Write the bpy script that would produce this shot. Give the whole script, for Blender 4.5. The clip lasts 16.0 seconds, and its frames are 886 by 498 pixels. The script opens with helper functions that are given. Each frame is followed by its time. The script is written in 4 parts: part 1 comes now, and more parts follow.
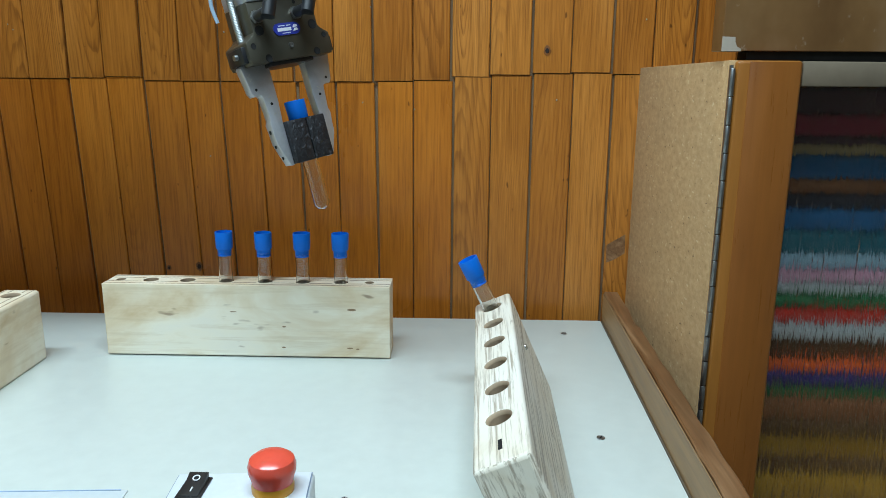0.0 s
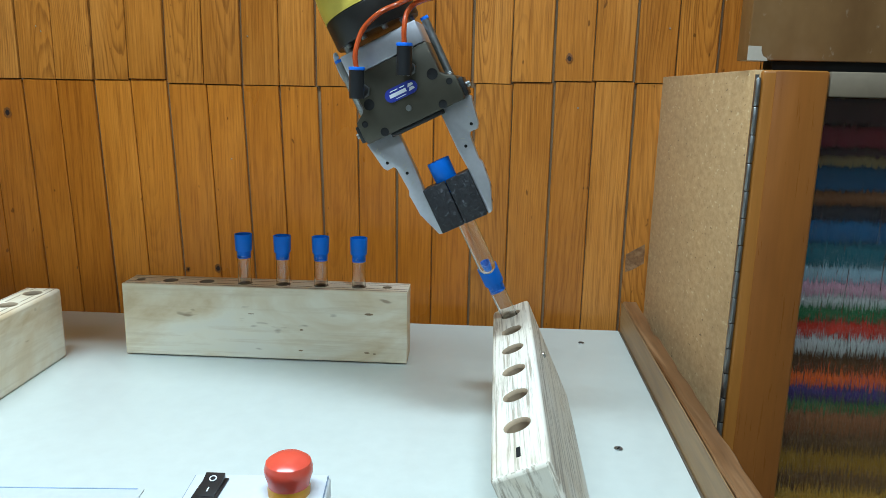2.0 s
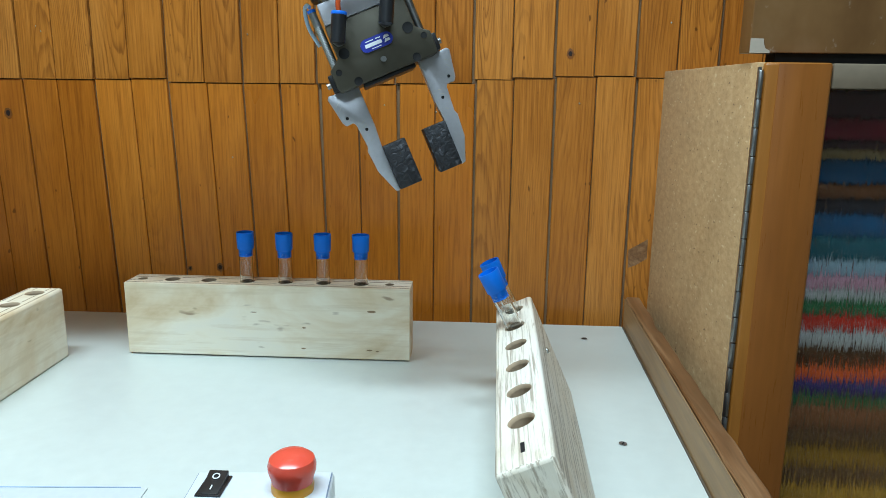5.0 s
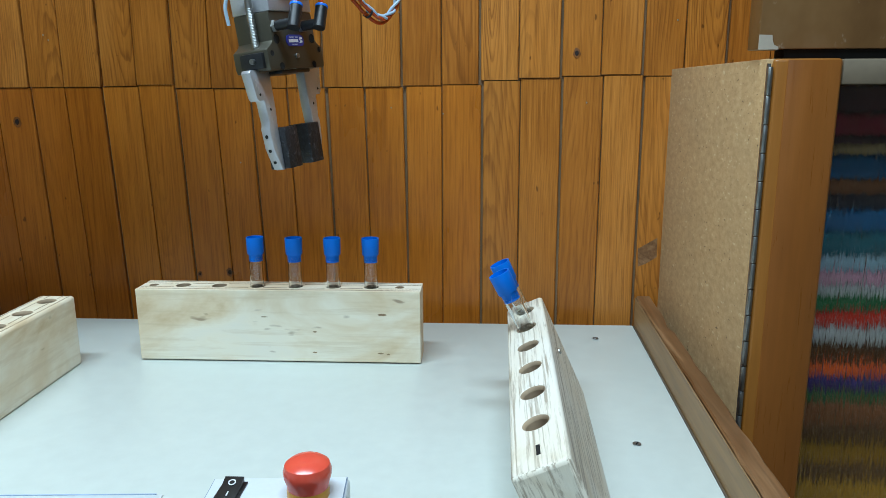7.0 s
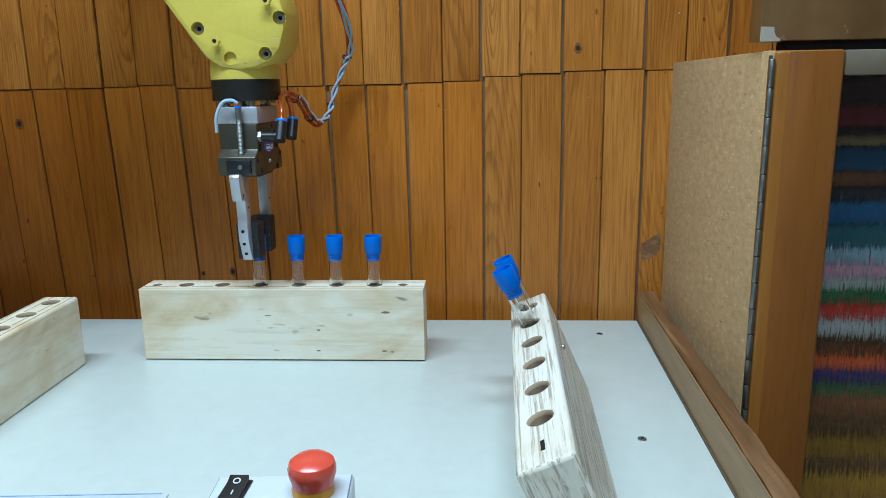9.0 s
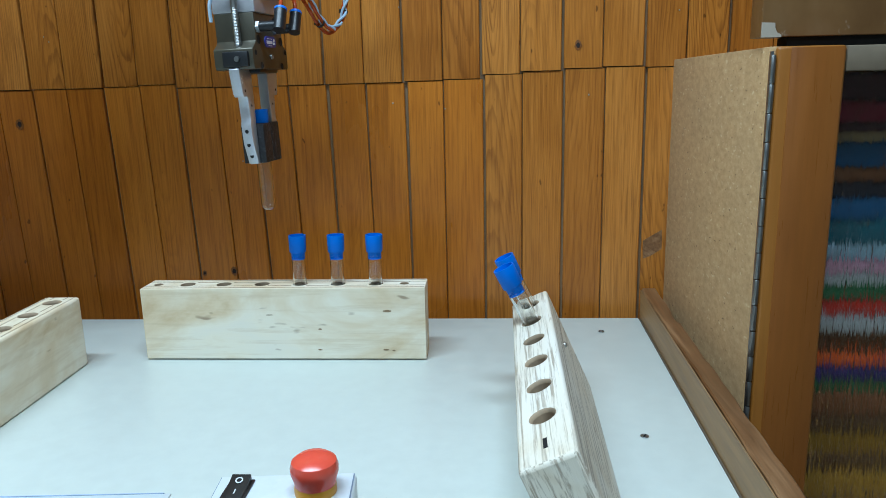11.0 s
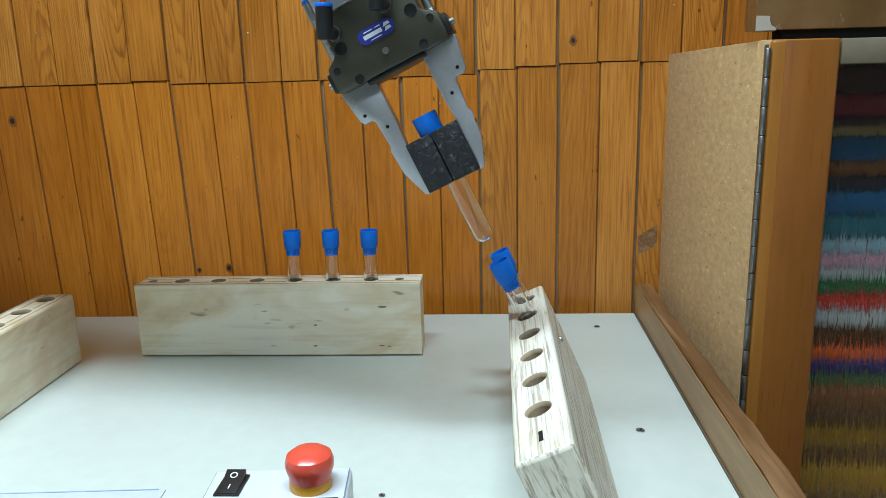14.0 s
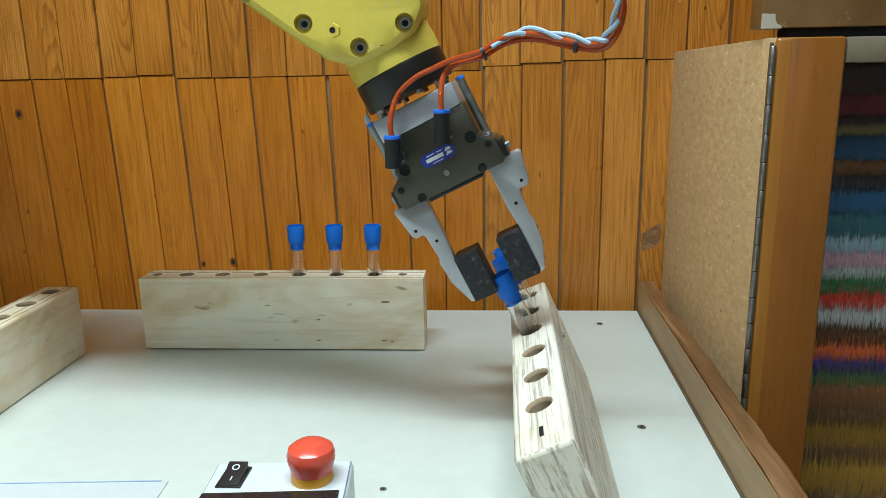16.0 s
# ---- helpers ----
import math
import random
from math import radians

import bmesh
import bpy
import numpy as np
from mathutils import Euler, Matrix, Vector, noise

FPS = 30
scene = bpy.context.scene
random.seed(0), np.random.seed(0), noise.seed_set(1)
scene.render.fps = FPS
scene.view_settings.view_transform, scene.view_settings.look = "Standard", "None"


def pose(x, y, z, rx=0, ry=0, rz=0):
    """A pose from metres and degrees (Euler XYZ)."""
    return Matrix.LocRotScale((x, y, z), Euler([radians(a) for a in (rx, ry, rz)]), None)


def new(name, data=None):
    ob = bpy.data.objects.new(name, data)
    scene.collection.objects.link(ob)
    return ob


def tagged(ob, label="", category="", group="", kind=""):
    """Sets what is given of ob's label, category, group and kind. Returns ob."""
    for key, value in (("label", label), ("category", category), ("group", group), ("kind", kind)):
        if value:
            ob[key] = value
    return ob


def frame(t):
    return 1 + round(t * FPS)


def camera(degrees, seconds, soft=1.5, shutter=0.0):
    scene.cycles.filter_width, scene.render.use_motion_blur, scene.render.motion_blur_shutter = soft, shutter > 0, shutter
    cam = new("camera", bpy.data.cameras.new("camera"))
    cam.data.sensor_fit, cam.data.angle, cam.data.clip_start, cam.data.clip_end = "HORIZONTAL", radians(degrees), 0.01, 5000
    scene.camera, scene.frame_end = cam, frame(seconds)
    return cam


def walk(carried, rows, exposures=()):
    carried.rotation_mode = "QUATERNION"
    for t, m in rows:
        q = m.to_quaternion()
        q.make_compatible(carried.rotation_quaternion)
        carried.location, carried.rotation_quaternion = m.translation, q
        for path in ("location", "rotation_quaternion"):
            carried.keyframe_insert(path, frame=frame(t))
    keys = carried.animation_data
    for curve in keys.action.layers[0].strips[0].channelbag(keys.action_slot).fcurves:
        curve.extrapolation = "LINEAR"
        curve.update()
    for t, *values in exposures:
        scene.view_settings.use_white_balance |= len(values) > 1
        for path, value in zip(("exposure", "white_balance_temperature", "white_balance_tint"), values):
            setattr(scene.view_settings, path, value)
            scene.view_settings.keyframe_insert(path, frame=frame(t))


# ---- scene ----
cam = camera(62.67, 16.0, soft=0.8)


def aim(x, y, z, pitch, yaw, roll):
    """Camera pose from its place, upward pitch, yaw to the left and roll, in degrees."""
    return pose(x, y, z, 0, 0, yaw) @ pose(0, 0, 0, 90 + pitch) @ pose(0, 0, 0, 0, 0, roll)


EXPOSURES = [(0, -0.04, 6350, 10), (0.5, -0.05, 6200, 10), (1.5, 0.11, 6380, 10), (2, 0.12, 6250, 10), (2.5, 0.12, 6400, 10), (3, 0.12, 6430, 10), (4, 0.12, 6370, 10), (6, 0.0, 6320, 10), (9, -0.13, 5920, 10), (12, -0.10, 5950, 10), (12.5, -0.06, 6250, 10), (13, 0.02, 6400, 10), (13.5, 0.11, 6420, 10), (14, 0.11, 6480, 10), (14.5, 0.09, 6520, 10), (15, 0.07, 6800, 10), (15.5, 0.07, 7280, 10), (16, 0.08, 6950, 10)]
PATH = [
    (0, aim(0.1437, -0.0146, 0.3176, -12.840, 1.251, 0.477)),
    (0.5, aim(0.1425, -0.0153, 0.3186, -12.768, 1.896, 0.957)),
    (1, aim(0.1402, -0.0132, 0.3178, -12.497, 2.236, 1.277)),
    (1.5, aim(0.1384, -0.0130, 0.3172, -12.101, 2.559, 1.456)),
    (2, aim(0.1400, -0.0133, 0.3152, -12.249, 2.507, 1.264)),
    (2.5, aim(0.1407, -0.0132, 0.3148, -12.389, 2.392, 1.229)),
    (3, aim(0.1416, -0.0123, 0.3143, -12.476, 2.558, 1.249)),
    (3.5, aim(0.1409, -0.0123, 0.3134, -12.528, 2.534, 1.154)),
    (4, aim(0.1407, -0.0121, 0.3123, -12.472, 2.527, 1.103)),
    (6.5, aim(0.1370, -0.0110, 0.3129, -12.287, 3.054, -0.001)),
    (7, aim(0.1363, -0.0109, 0.3142, -12.337, 3.199, -0.246)),
    (7.5, aim(0.1363, -0.0100, 0.3132, -12.391, 3.407, -0.546)),
    (8, aim(0.1367, -0.0103, 0.3132, -12.446, 3.512, -0.628)),
    (8.5, aim(0.1367, -0.0102, 0.3130, -12.465, 3.565, -0.755)),
    (9, aim(0.1370, -0.0099, 0.3128, -12.506, 3.477, -0.940)),
    (11.5, aim(0.1369, -0.0089, 0.3119, -12.625, 3.627, -1.326)),
    (12, aim(0.1372, -0.0087, 0.3109, -12.642, 3.713, -1.306)),
    (12.5, aim(0.1379, -0.0091, 0.3099, -12.715, 3.560, -1.398)),
    (13, aim(0.1382, -0.0089, 0.3096, -12.820, 3.448, -1.518)),
    (13.5, aim(0.1368, -0.0084, 0.3096, -12.799, 3.374, -1.435)),
    (14, aim(0.1373, -0.0082, 0.3087, -12.760, 3.232, -1.379)),
    (14.5, aim(0.1372, -0.0076, 0.3079, -12.756, 3.306, -1.198)),
    (15, aim(0.1376, -0.0075, 0.3070, -12.880, 3.386, -1.286)),
    (15.5, aim(0.1381, -0.0073, 0.3073, -12.960, 3.469, -1.274)),
    (16, aim(0.1385, -0.0099, 0.3081, -13.017, 3.584, -0.967)),
]
walk(cam, PATH, EXPOSURES)

# ---- light ----
world = bpy.data.worlds.new("room_air")
scene.world = world
world.use_nodes = True
world.node_tree.nodes["Background"].inputs[0].default_value = (0.80, 0.90, 1.0, 1)
world.node_tree.nodes["Background"].inputs[1].default_value = 0.10

FLOOR, CEILING = -0.76, 1.75


def area_lamp(name, m, sx, sy, watts, colour):
    data = bpy.data.lights.new(name, "AREA")
    data.shape, data.size, data.size_y = "RECTANGLE", sx, sy
    data.energy, data.color = watts, colour
    ob = new(name, data)
    ob.matrix_world = m
    return ob


TUBE_LIGHT = (0.78, 1.0, 1.12)
area_lamp("tube_light_front", pose(-0.17, 0.20, 1.46), 1.2, 0.16, 34, TUBE_LIGHT)
area_lamp("tube_light_back", pose(-0.05, -1.35, CEILING - 0.09), 1.25, 0.16, 16, TUBE_LIGHT)


# ---- materials ----
class Mat:
    """A small builder for node materials."""

    def __init__(self, name, colour=(0.5, 0.5, 0.5), rough=0.5, metal=0.0, spec=0.5):
        self.m = bpy.data.materials.new(name)
        self.m.use_nodes = True
        self.t = self.m.node_tree
        self.b = self.t.nodes["Principled BSDF"]
        self.b.inputs["Base Color"].default_value = (*colour, 1)
        self.b.inputs["Roughness"].default_value = rough
        self.b.inputs["Metallic"].default_value = metal
        self.b.inputs["Specular IOR Level"].default_value = spec

    def node(self, kind, **values):
        n = self.t.nodes.new(kind)
        for k, v in values.items():
            n.inputs[k.replace("_", " ")].default_value = v
        return n

    def link(self, a, b):
        self.t.links.new(a, b)

    def coords(self, scale=(1, 1, 1), shuffle=False, rotate=(0, 0, 0)):
        tc = self.t.nodes.new("ShaderNodeTexCoord")
        mp = self.t.nodes.new("ShaderNodeMapping")
        mp.inputs["Scale"].default_value = scale
        mp.inputs["Rotation"].default_value = rotate
        self.link(tc.outputs["Object"], mp.inputs["Vector"])
        if shuffle:
            info = self.t.nodes.new("ShaderNodeObjectInfo")
            mul = self.t.nodes.new("ShaderNodeVectorMath")
            mul.operation = "MULTIPLY"
            comb = self.t.nodes.new("ShaderNodeCombineXYZ")
            for k in range(3):
                self.link(info.outputs["Random"], comb.inputs[k])
            self.link(comb.outputs[0], mul.inputs[0])
            mul.inputs[1].default_value = (37.0, 91.0, 53.0)
            self.link(mul.outputs[0], mp.inputs["Location"])
        return mp.outputs[0]

    def noise(self, vec, scale, detail=4.0, rough=0.55, distort=0.0):
        n = self.node("ShaderNodeTexNoise", Scale=scale, Detail=detail, Roughness=rough, Distortion=distort)
        self.link(vec, n.inputs["Vector"])
        return n.outputs["Fac"]

    def ramp(self, fac, stops):
        r = self.t.nodes.new("ShaderNodeValToRGB")
        els = r.color_ramp.elements
        while len(els) < len(stops):
            els.new(0.5)
        for e, (p, c) in zip(els, stops):
            e.position = p
            e.color = (*c, 1) if len(c) == 3 else c
        self.link(fac, r.inputs[0])
        return r.outputs[0]

    def mix(self, fac, a, b, mode="MIX"):
        n = self.t.nodes.new("ShaderNodeMix")
        n.data_type, n.blend_type = "RGBA", mode
        for sock, v in ((n.inputs[0], fac), (n.inputs[6], a), (n.inputs[7], b)):
            if isinstance(v, (int, float)):
                sock.default_value = v
            elif isinstance(v, tuple):
                sock.default_value = (*v, 1) if len(v) == 3 else v
            else:
                self.link(v, sock)
        return n.outputs[2]

    def colour(self, sock):
        self.link(sock, self.b.inputs["Base Color"])
        return self

    def rough(self, fac, lo, hi):
        n = self.node("ShaderNodeMapRange", To_Min=lo, To_Max=hi)
        self.link(fac, n.inputs["Value"])
        self.link(n.outputs[0], self.b.inputs["Roughness"])
        return self

    def bump(self, fac, strength, dist):
        n = self.node("ShaderNodeBump", Strength=strength, Distance=dist)
        self.link(fac, n.inputs["Height"])
        self.link(n.outputs[0], self.b.inputs["Normal"])
        return self


def worn(name, colour, rough=0.5, metal=0.0, grain=180.0, amount=0.12, spec=0.5, bump=0.0):
    """A plain surface with faint stains and grain."""
    m = Mat(name, colour, rough, metal, spec)
    v = m.coords()
    big, small = m.noise(v, grain * 0.08, 3), m.noise(v, grain, 4)
    dark = tuple(c * (1 - 2.2 * amount) for c in colour)
    light = tuple(min(1, c * (1 + amount)) for c in colour)
    c = m.ramp(big, ((0.3, dark), (0.7, light)))
    c2 = m.ramp(small, ((0.25, tuple(x * 0.8 for x in colour)), (0.75, light)))
    m.colour(m.mix(0.35, c, c2)).rough(small, max(0.02, rough - 0.1), min(1, rough + 0.1))
    if bump:
        m.bump(small, bump, 0.001)
    return m.m


def wood(name, tones, along="Z", rings=42.0, rough=0.42, shuffle=True, streak=1.0, knots=True, vary=0.5, bump=0.25):
    """Wood whose grain runs along one axis; tones from dark to light."""
    m = Mat(name, tones[1], rough)
    sc = {"X": (0.045, 1, 1), "Y": (1, 0.045, 1), "Z": (1, 1, 0.045)}[along]
    v = m.coords(sc, shuffle)
    wide = {"X": (0.3, 1, 1), "Y": (1, 0.3, 1), "Z": (1, 1, 0.3)}[along]
    vk = m.coords(wide, shuffle)
    loop = {"X": (0.055, 1, 1), "Y": (1, 0.055, 1), "Z": (1, 1, 0.055)}[along]
    warp = m.noise(m.coords(loop, shuffle), 9.0, 1.5, 0.45, 0.25)
    ringsum = m.node("ShaderNodeMath")
    ringsum.operation = "MULTIPLY"
    m.link(warp, ringsum.inputs[0])
    ringsum.inputs[1].default_value = rings * 0.5
    sine = m.node("ShaderNodeMath")
    sine.operation = "FRACT"
    m.link(ringsum.outputs[0], sine.inputs[0])
    line = m.ramp(sine.outputs[0], ((0.0, (0.25,) * 3), (0.06, (0.9,) * 3), (0.55, (1, 1, 1)), (0.9, (0.35,) * 3), (1.0, (0.0,) * 3)))
    fine = m.noise(v, 260.0, 5, 0.65)
    mid = m.noise(v, 70.0, 3, 0.6)
    blot = m.noise(vk, 9.0, 4, 0.6)
    base = m.ramp(blot, ((0.25, tones[0]), (0.5, tones[1]), (0.78, tones[2])))
    base = m.mix(m.ramp(line, ((0.0, (0.62 * streak,) * 3), (1.0, (0, 0, 0)))), base, tones[0])
    base = m.mix(m.ramp(fine, ((0.32, (0.62 * streak,) * 3), (0.60, (0, 0, 0)))), base, tuple(c * 0.62 for c in tones[0]))
    base = m.mix(m.ramp(mid, ((0.32, (0.40 * streak,) * 3), (0.46, (0, 0, 0)))), base, tones[0])
    base = m.mix(m.ramp(mid, ((0.52, (0, 0, 0)), (0.68, (0.45 * streak,) * 3))), base, tuple(min(1, 1.12 * c) for c in tones[2]))
    if knots:
        vo = m.node("ShaderNodeTexVoronoi", Scale=5.0)
        m.link(m.coords(wide, shuffle), vo.inputs["Vector"])
        k = m.ramp(vo.outputs["Distance"], ((0.0, (0.85,) * 3), (0.05, (0.5,) * 3), (0.13, (0, 0, 0))))
        base = m.mix(k, base, tuple(c * 0.35 for c in tones[0]))
    if shuffle and vary:
        info = m.t.nodes.new("ShaderNodeObjectInfo")
        shade = m.ramp(info.outputs["Random"], ((0.0, (1 - vary * 0.55,) * 3), (0.5, (1 - vary * 0.2,) * 3), (1.0, (1, 1, 1))))
        base = m.mix(1.0, base, shade, "MULTIPLY")
    m.colour(base).rough(fine, rough - 0.08, rough + 0.12).bump(fine, bump, 0.0006)
    return m.m


def glass(name, colour, rough=0.0, ior=1.45):
    m = Mat(name, colour, rough)
    m.b.inputs["Transmission Weight"].default_value = 1.0
    m.b.inputs["IOR"].default_value = ior
    return m


def pine(name, tones, rough=0.3, grain=(0.3, 0.6, 1.0)):
    """Varnished pine strips: every strip is a slice through growth rings, some flat-sawn, some straight-grained."""
    m = Mat(name, tones[1], rough, spec=0.35)
    info = m.t.nodes.new("ShaderNodeObjectInfo")
    dice = m.t.nodes.new("ShaderNodeTexWhiteNoise")
    dice.noise_dimensions = "1D"
    m.link(info.outputs["Random"], dice.inputs["W"])
    rnd = m.t.nodes.new("ShaderNodeSeparateColor")
    m.link(dice.outputs["Color"], rnd.inputs[0])

    def calc(op, a, b=None):
        n = m.t.nodes.new("ShaderNodeMath")
        n.operation = op
        for sock, v in zip(n.inputs, (a, b)):
            if v is None:
                continue
            if isinstance(v, (int, float)):
                sock.default_value = v
            else:
                m.link(v, sock)
        return n.outputs[0]

    def span(v, lo, hi):
        return calc("ADD", calc("MULTIPLY", v, hi - lo), lo)

    tc = m.t.nodes.new("ShaderNodeTexCoord")
    xyz = m.t.nodes.new("ShaderNodeSeparateXYZ")
    m.link(tc.outputs["Object"], xyz.inputs[0])
    wobble = m.noise(m.coords((1, 1, 0.12), True), 34.0, 3.0, 0.55)
    sway = m.noise(m.coords((0.5, 1, 0.22), True), 16.0, 2.0, 0.5)
    # distance from the heart of the tree, drawn out along the strip
    x = calc("ADD", calc("SUBTRACT", xyz.outputs["X"], span(rnd.outputs["Red"], -0.045, 0.045)), calc("MULTIPLY", sway, 0.034))
    z = calc("MULTIPLY", calc("SUBTRACT", xyz.outputs["Z"], span(rnd.outputs["Green"], -0.55, 0.55)), 0.075)
    r = calc("SQRT", calc("ADD", calc("MULTIPLY", x, x), calc("MULTIPLY", z, z)))
    r = calc("ADD", r, calc("MULTIPLY", wobble, 0.013))
    ring = calc("FRACT", calc("MULTIPLY", r, span(rnd.outputs["Blue"], 170.0, 420.0)))
    late = m.ramp(ring, ((0.0, (0.12,) * 3), (0.10, (0, 0, 0)), (0.52, (0.10,) * 3), (0.86, (1, 1, 1)), (0.97, (0.75,) * 3), (1.0, (0.12,) * 3)))
    v = m.coords((1, 1, 0.035), True)
    fibre, streak = m.noise(v, 330.0, 4, 0.65), m.noise(v, 60.0, 3, 0.6)
    blot = m.noise(m.coords((1, 1, 0.3), True), 8.0, 4, 0.6)
    base = m.ramp(blot, ((0.28, tones[1]), (0.5, tones[2]), (0.74, tones[3])))
    depth = m.ramp(m.noise(m.coords((1, 1, 0.25), True), 14.0, 2, 0.5), ((0.34, (0.12,) * 3), (0.64, (0.68,) * 3)))
    bold = m.ramp(dice.outputs["Value"], ((0.0, (grain[0],) * 3), (0.45, (grain[1],) * 3), (0.8, (grain[2],) * 3)))
    base = m.mix(m.mix(1.0, m.mix(1.0, late, depth, "MULTIPLY"), bold, "MULTIPLY"), base, tones[0])
    base = m.mix(m.ramp(fibre, ((0.32, (0.55,) * 3), (0.52, (0, 0, 0)))), base, tones[0])
    base = m.mix(m.ramp(fibre, ((0.56, (0, 0, 0)), (0.72, (0.45,) * 3))), base, tuple(min(1, 1.2 * c) for c in tones[3]))
    base = m.mix(m.ramp(streak, ((0.30, (0.35,) * 3), (0.48, (0, 0, 0)))), base, tones[1])
    tint = m.ramp(rnd.outputs["Blue"], ((0.0, (0.80, 0.74, 0.66)), (0.4, (0.95, 0.93, 0.88)), (1.0, (1.0, 1.0, 1.0))))
    base = m.mix(1.0, base, tint, "MULTIPLY")
    speck = m.noise(m.coords((1, 1, 0.5), True), 120.0, 1.0)
    base = m.mix(m.ramp(speck, ((0.76, (0, 0, 0)), (0.80, (0.7,) * 3))), base, tuple(c * 0.4 for c in tones[0]))
    m.colour(base).rough(blot, rough - 0.06, rough + 0.14)
    m.bump(m.mix(0.6, late, streak), 0.16, 0.0008)
    return m.m


M_PANEL = pine("varnished_pine_panel", ((0.150, 0.044, 0.006), (0.36, 0.122, 0.015), (0.45, 0.164, 0.024), (0.53, 0.216, 0.042)), 0.28, (0.5, 0.9, 1.0))
M_CALM = pine("smooth_pine_panel", ((0.190, 0.050, 0.006), (0.39, 0.120, 0.011), (0.48, 0.158, 0.016), (0.55, 0.198, 0.026)), 0.26, (0.05, 0.15, 0.45))
M_GAP = worn("dusty_brown_gap", (0.20, 0.125, 0.065), 0.85, grain=90, amount=0.3)


def bleached_ply(name, grainy, flow=(1, 0.07, 1), turn=None):
    """Pale rubbed plywood: broad tan stains, faint grain, small dark nicks."""
    m = Mat(name, (0.7, 0.6, 0.45), 0.62)
    long = m.coords(flow, rotate=turn or (0.0, 0.0, 0.12 if grainy else 0.03))
    stain = m.noise(m.coords((1, 0.45, 1)), 13, 5, 0.6, 0.8)
    c = m.ramp(stain, ((0.28, (0.50, 0.35, 0.19)), (0.42, (0.66, 0.54, 0.37)), (0.6, (0.77, 0.71, 0.58)), (0.8, (0.73, 0.70, 0.62))))
    if grainy:
        c = m.ramp(stain, ((0.28, (0.60, 0.50, 0.36)), (0.45, (0.72, 0.66, 0.55)), (0.7, (0.77, 0.74, 0.67))))
    g = m.noise(long, 340 if grainy else 90, 5, 0.65, 0.3)
    c = m.mix(m.ramp(g, ((0.40 if grainy else 0.37, (0.85 if grainy else 0.35,) * 3), (0.51 if grainy else 0.49, (0, 0, 0)))), c, (0.33, 0.27, 0.20) if grainy else (0.52, 0.40, 0.25))
    nick = m.noise(m.coords((1, 0.3, 1)), 75, 2, 0.5)
    c = m.mix(m.ramp(nick, ((0.70, (0, 0, 0)), (0.76, (0.75,) * 3))), c, (0.23, 0.15, 0.09))
    m.colour(c).rough(g, 0.5, 0.75).bump(g, 0.35, 0.0008)
    return m.m


M_BLEACH, M_GRAINY = bleached_ply("bleached_plywood", False), bleached_ply("grainy_grey_softwood", True, (1, 0.03, 1))
M_ENDGRAIN = bleached_ply("streaked_end_grain", True, (1, 1, 0.10), (0, 0.45, 0))
M_TABLE = worn("white_laminate", (0.595, 0.64, 0.60), 0.36, grain=60, amount=0.02)
M_EDGE = worn("dark_table_edge", (0.10, 0.075, 0.05), 0.6)
M_RAIL = wood("brown_varnished_rail", ((0.11, 0.046, 0.017), (0.21, 0.098, 0.040), (0.35, 0.205, 0.105)), "Y", 44, 0.30, vary=0.1, knots=False)
M_DOOR = wood("varnished_door_wood", ((0.21, 0.072, 0.011), (0.31, 0.112, 0.017), (0.37, 0.148, 0.026)), "Z", 10, 0.30, streak=0.35, knots=False, vary=0.15)
M_DOOR_FACE = wood("reddish_door_face", ((0.18, 0.056, 0.010), (0.265, 0.088, 0.015), (0.32, 0.118, 0.024)), "Z", 8, 0.28, streak=0.3, knots=False, vary=0.1)
M_STEEL = worn("dull_steel", (0.33, 0.34, 0.34), 0.4, 1.0)
M_ALU = worn("brushed_aluminium", (0.53, 0.54, 0.58), 0.36, 0.6, grain=320, amount=0.08)
M_BODY = worn("olive_grey_anodised", (0.085, 0.078, 0.058), 0.36, 0.55, amount=0.08)
M_BLACK = worn("black_plastic", (0.012, 0.013, 0.015), 0.38)
M_RING = worn("black_anodised_ring", (0.016, 0.014, 0.012), 0.42, 0.2)
# near-black; its discs and slot bars stand in for the shade inside holes
M_HOLE = worn("dark_bore", (0.006, 0.006, 0.006), 0.9)
M_YELLOW = worn("yellow_robot_paint", (0.66, 0.515, 0.090), 0.32, amount=0.04)
M_BLUE = worn("blue_plastic_cap", (0.0, 0.150, 0.66), 0.5, amount=0.04, spec=0.3)
M_BLUE_RING = worn("bright_blue_collar", (0.01, 0.17, 0.80), 0.35)
M_NAVY = worn("blue_name_plate", (0.02, 0.035, 0.30), 0.4)
M_WHITE = worn("white_print", (0.75, 0.77, 0.80), 0.5)
M_RED = worn("red_glossy_plastic", (0.74, 0.085, 0.050), 0.22, amount=0.02)
M_AMBER = worn("yellow_plastic_collar", (0.66, 0.30, 0.02), 0.35)
M_GREY = worn("light_grey_enclosure", (0.66, 0.71, 0.76), 0.45, amount=0.02)
M_SCREEN = worn("dark_panel", (0.012, 0.014, 0.02), 0.25)
M_GLASS = glass("clear_tube_glass", (0.97, 0.985, 0.98)).m
M_HOSE = Mat("orange_air_hose", (0.56, 0.085, 0.020), 0.14)
M_HOSE.b.inputs["Transmission Weight"].default_value = 0.25
M_HOSE = M_HOSE.m
M_CABLE = worn("pale_blue_cable", (0.40, 0.54, 0.68), 0.45)
M_PLASTER = worn("room_plaster", (0.46, 0.43, 0.37), 0.9)
M_FLOOR = worn("room_floor", (0.20, 0.15, 0.10), 0.6)
M_TAPE = worn("grey_tape", (0.42, 0.36, 0.29), 0.6)


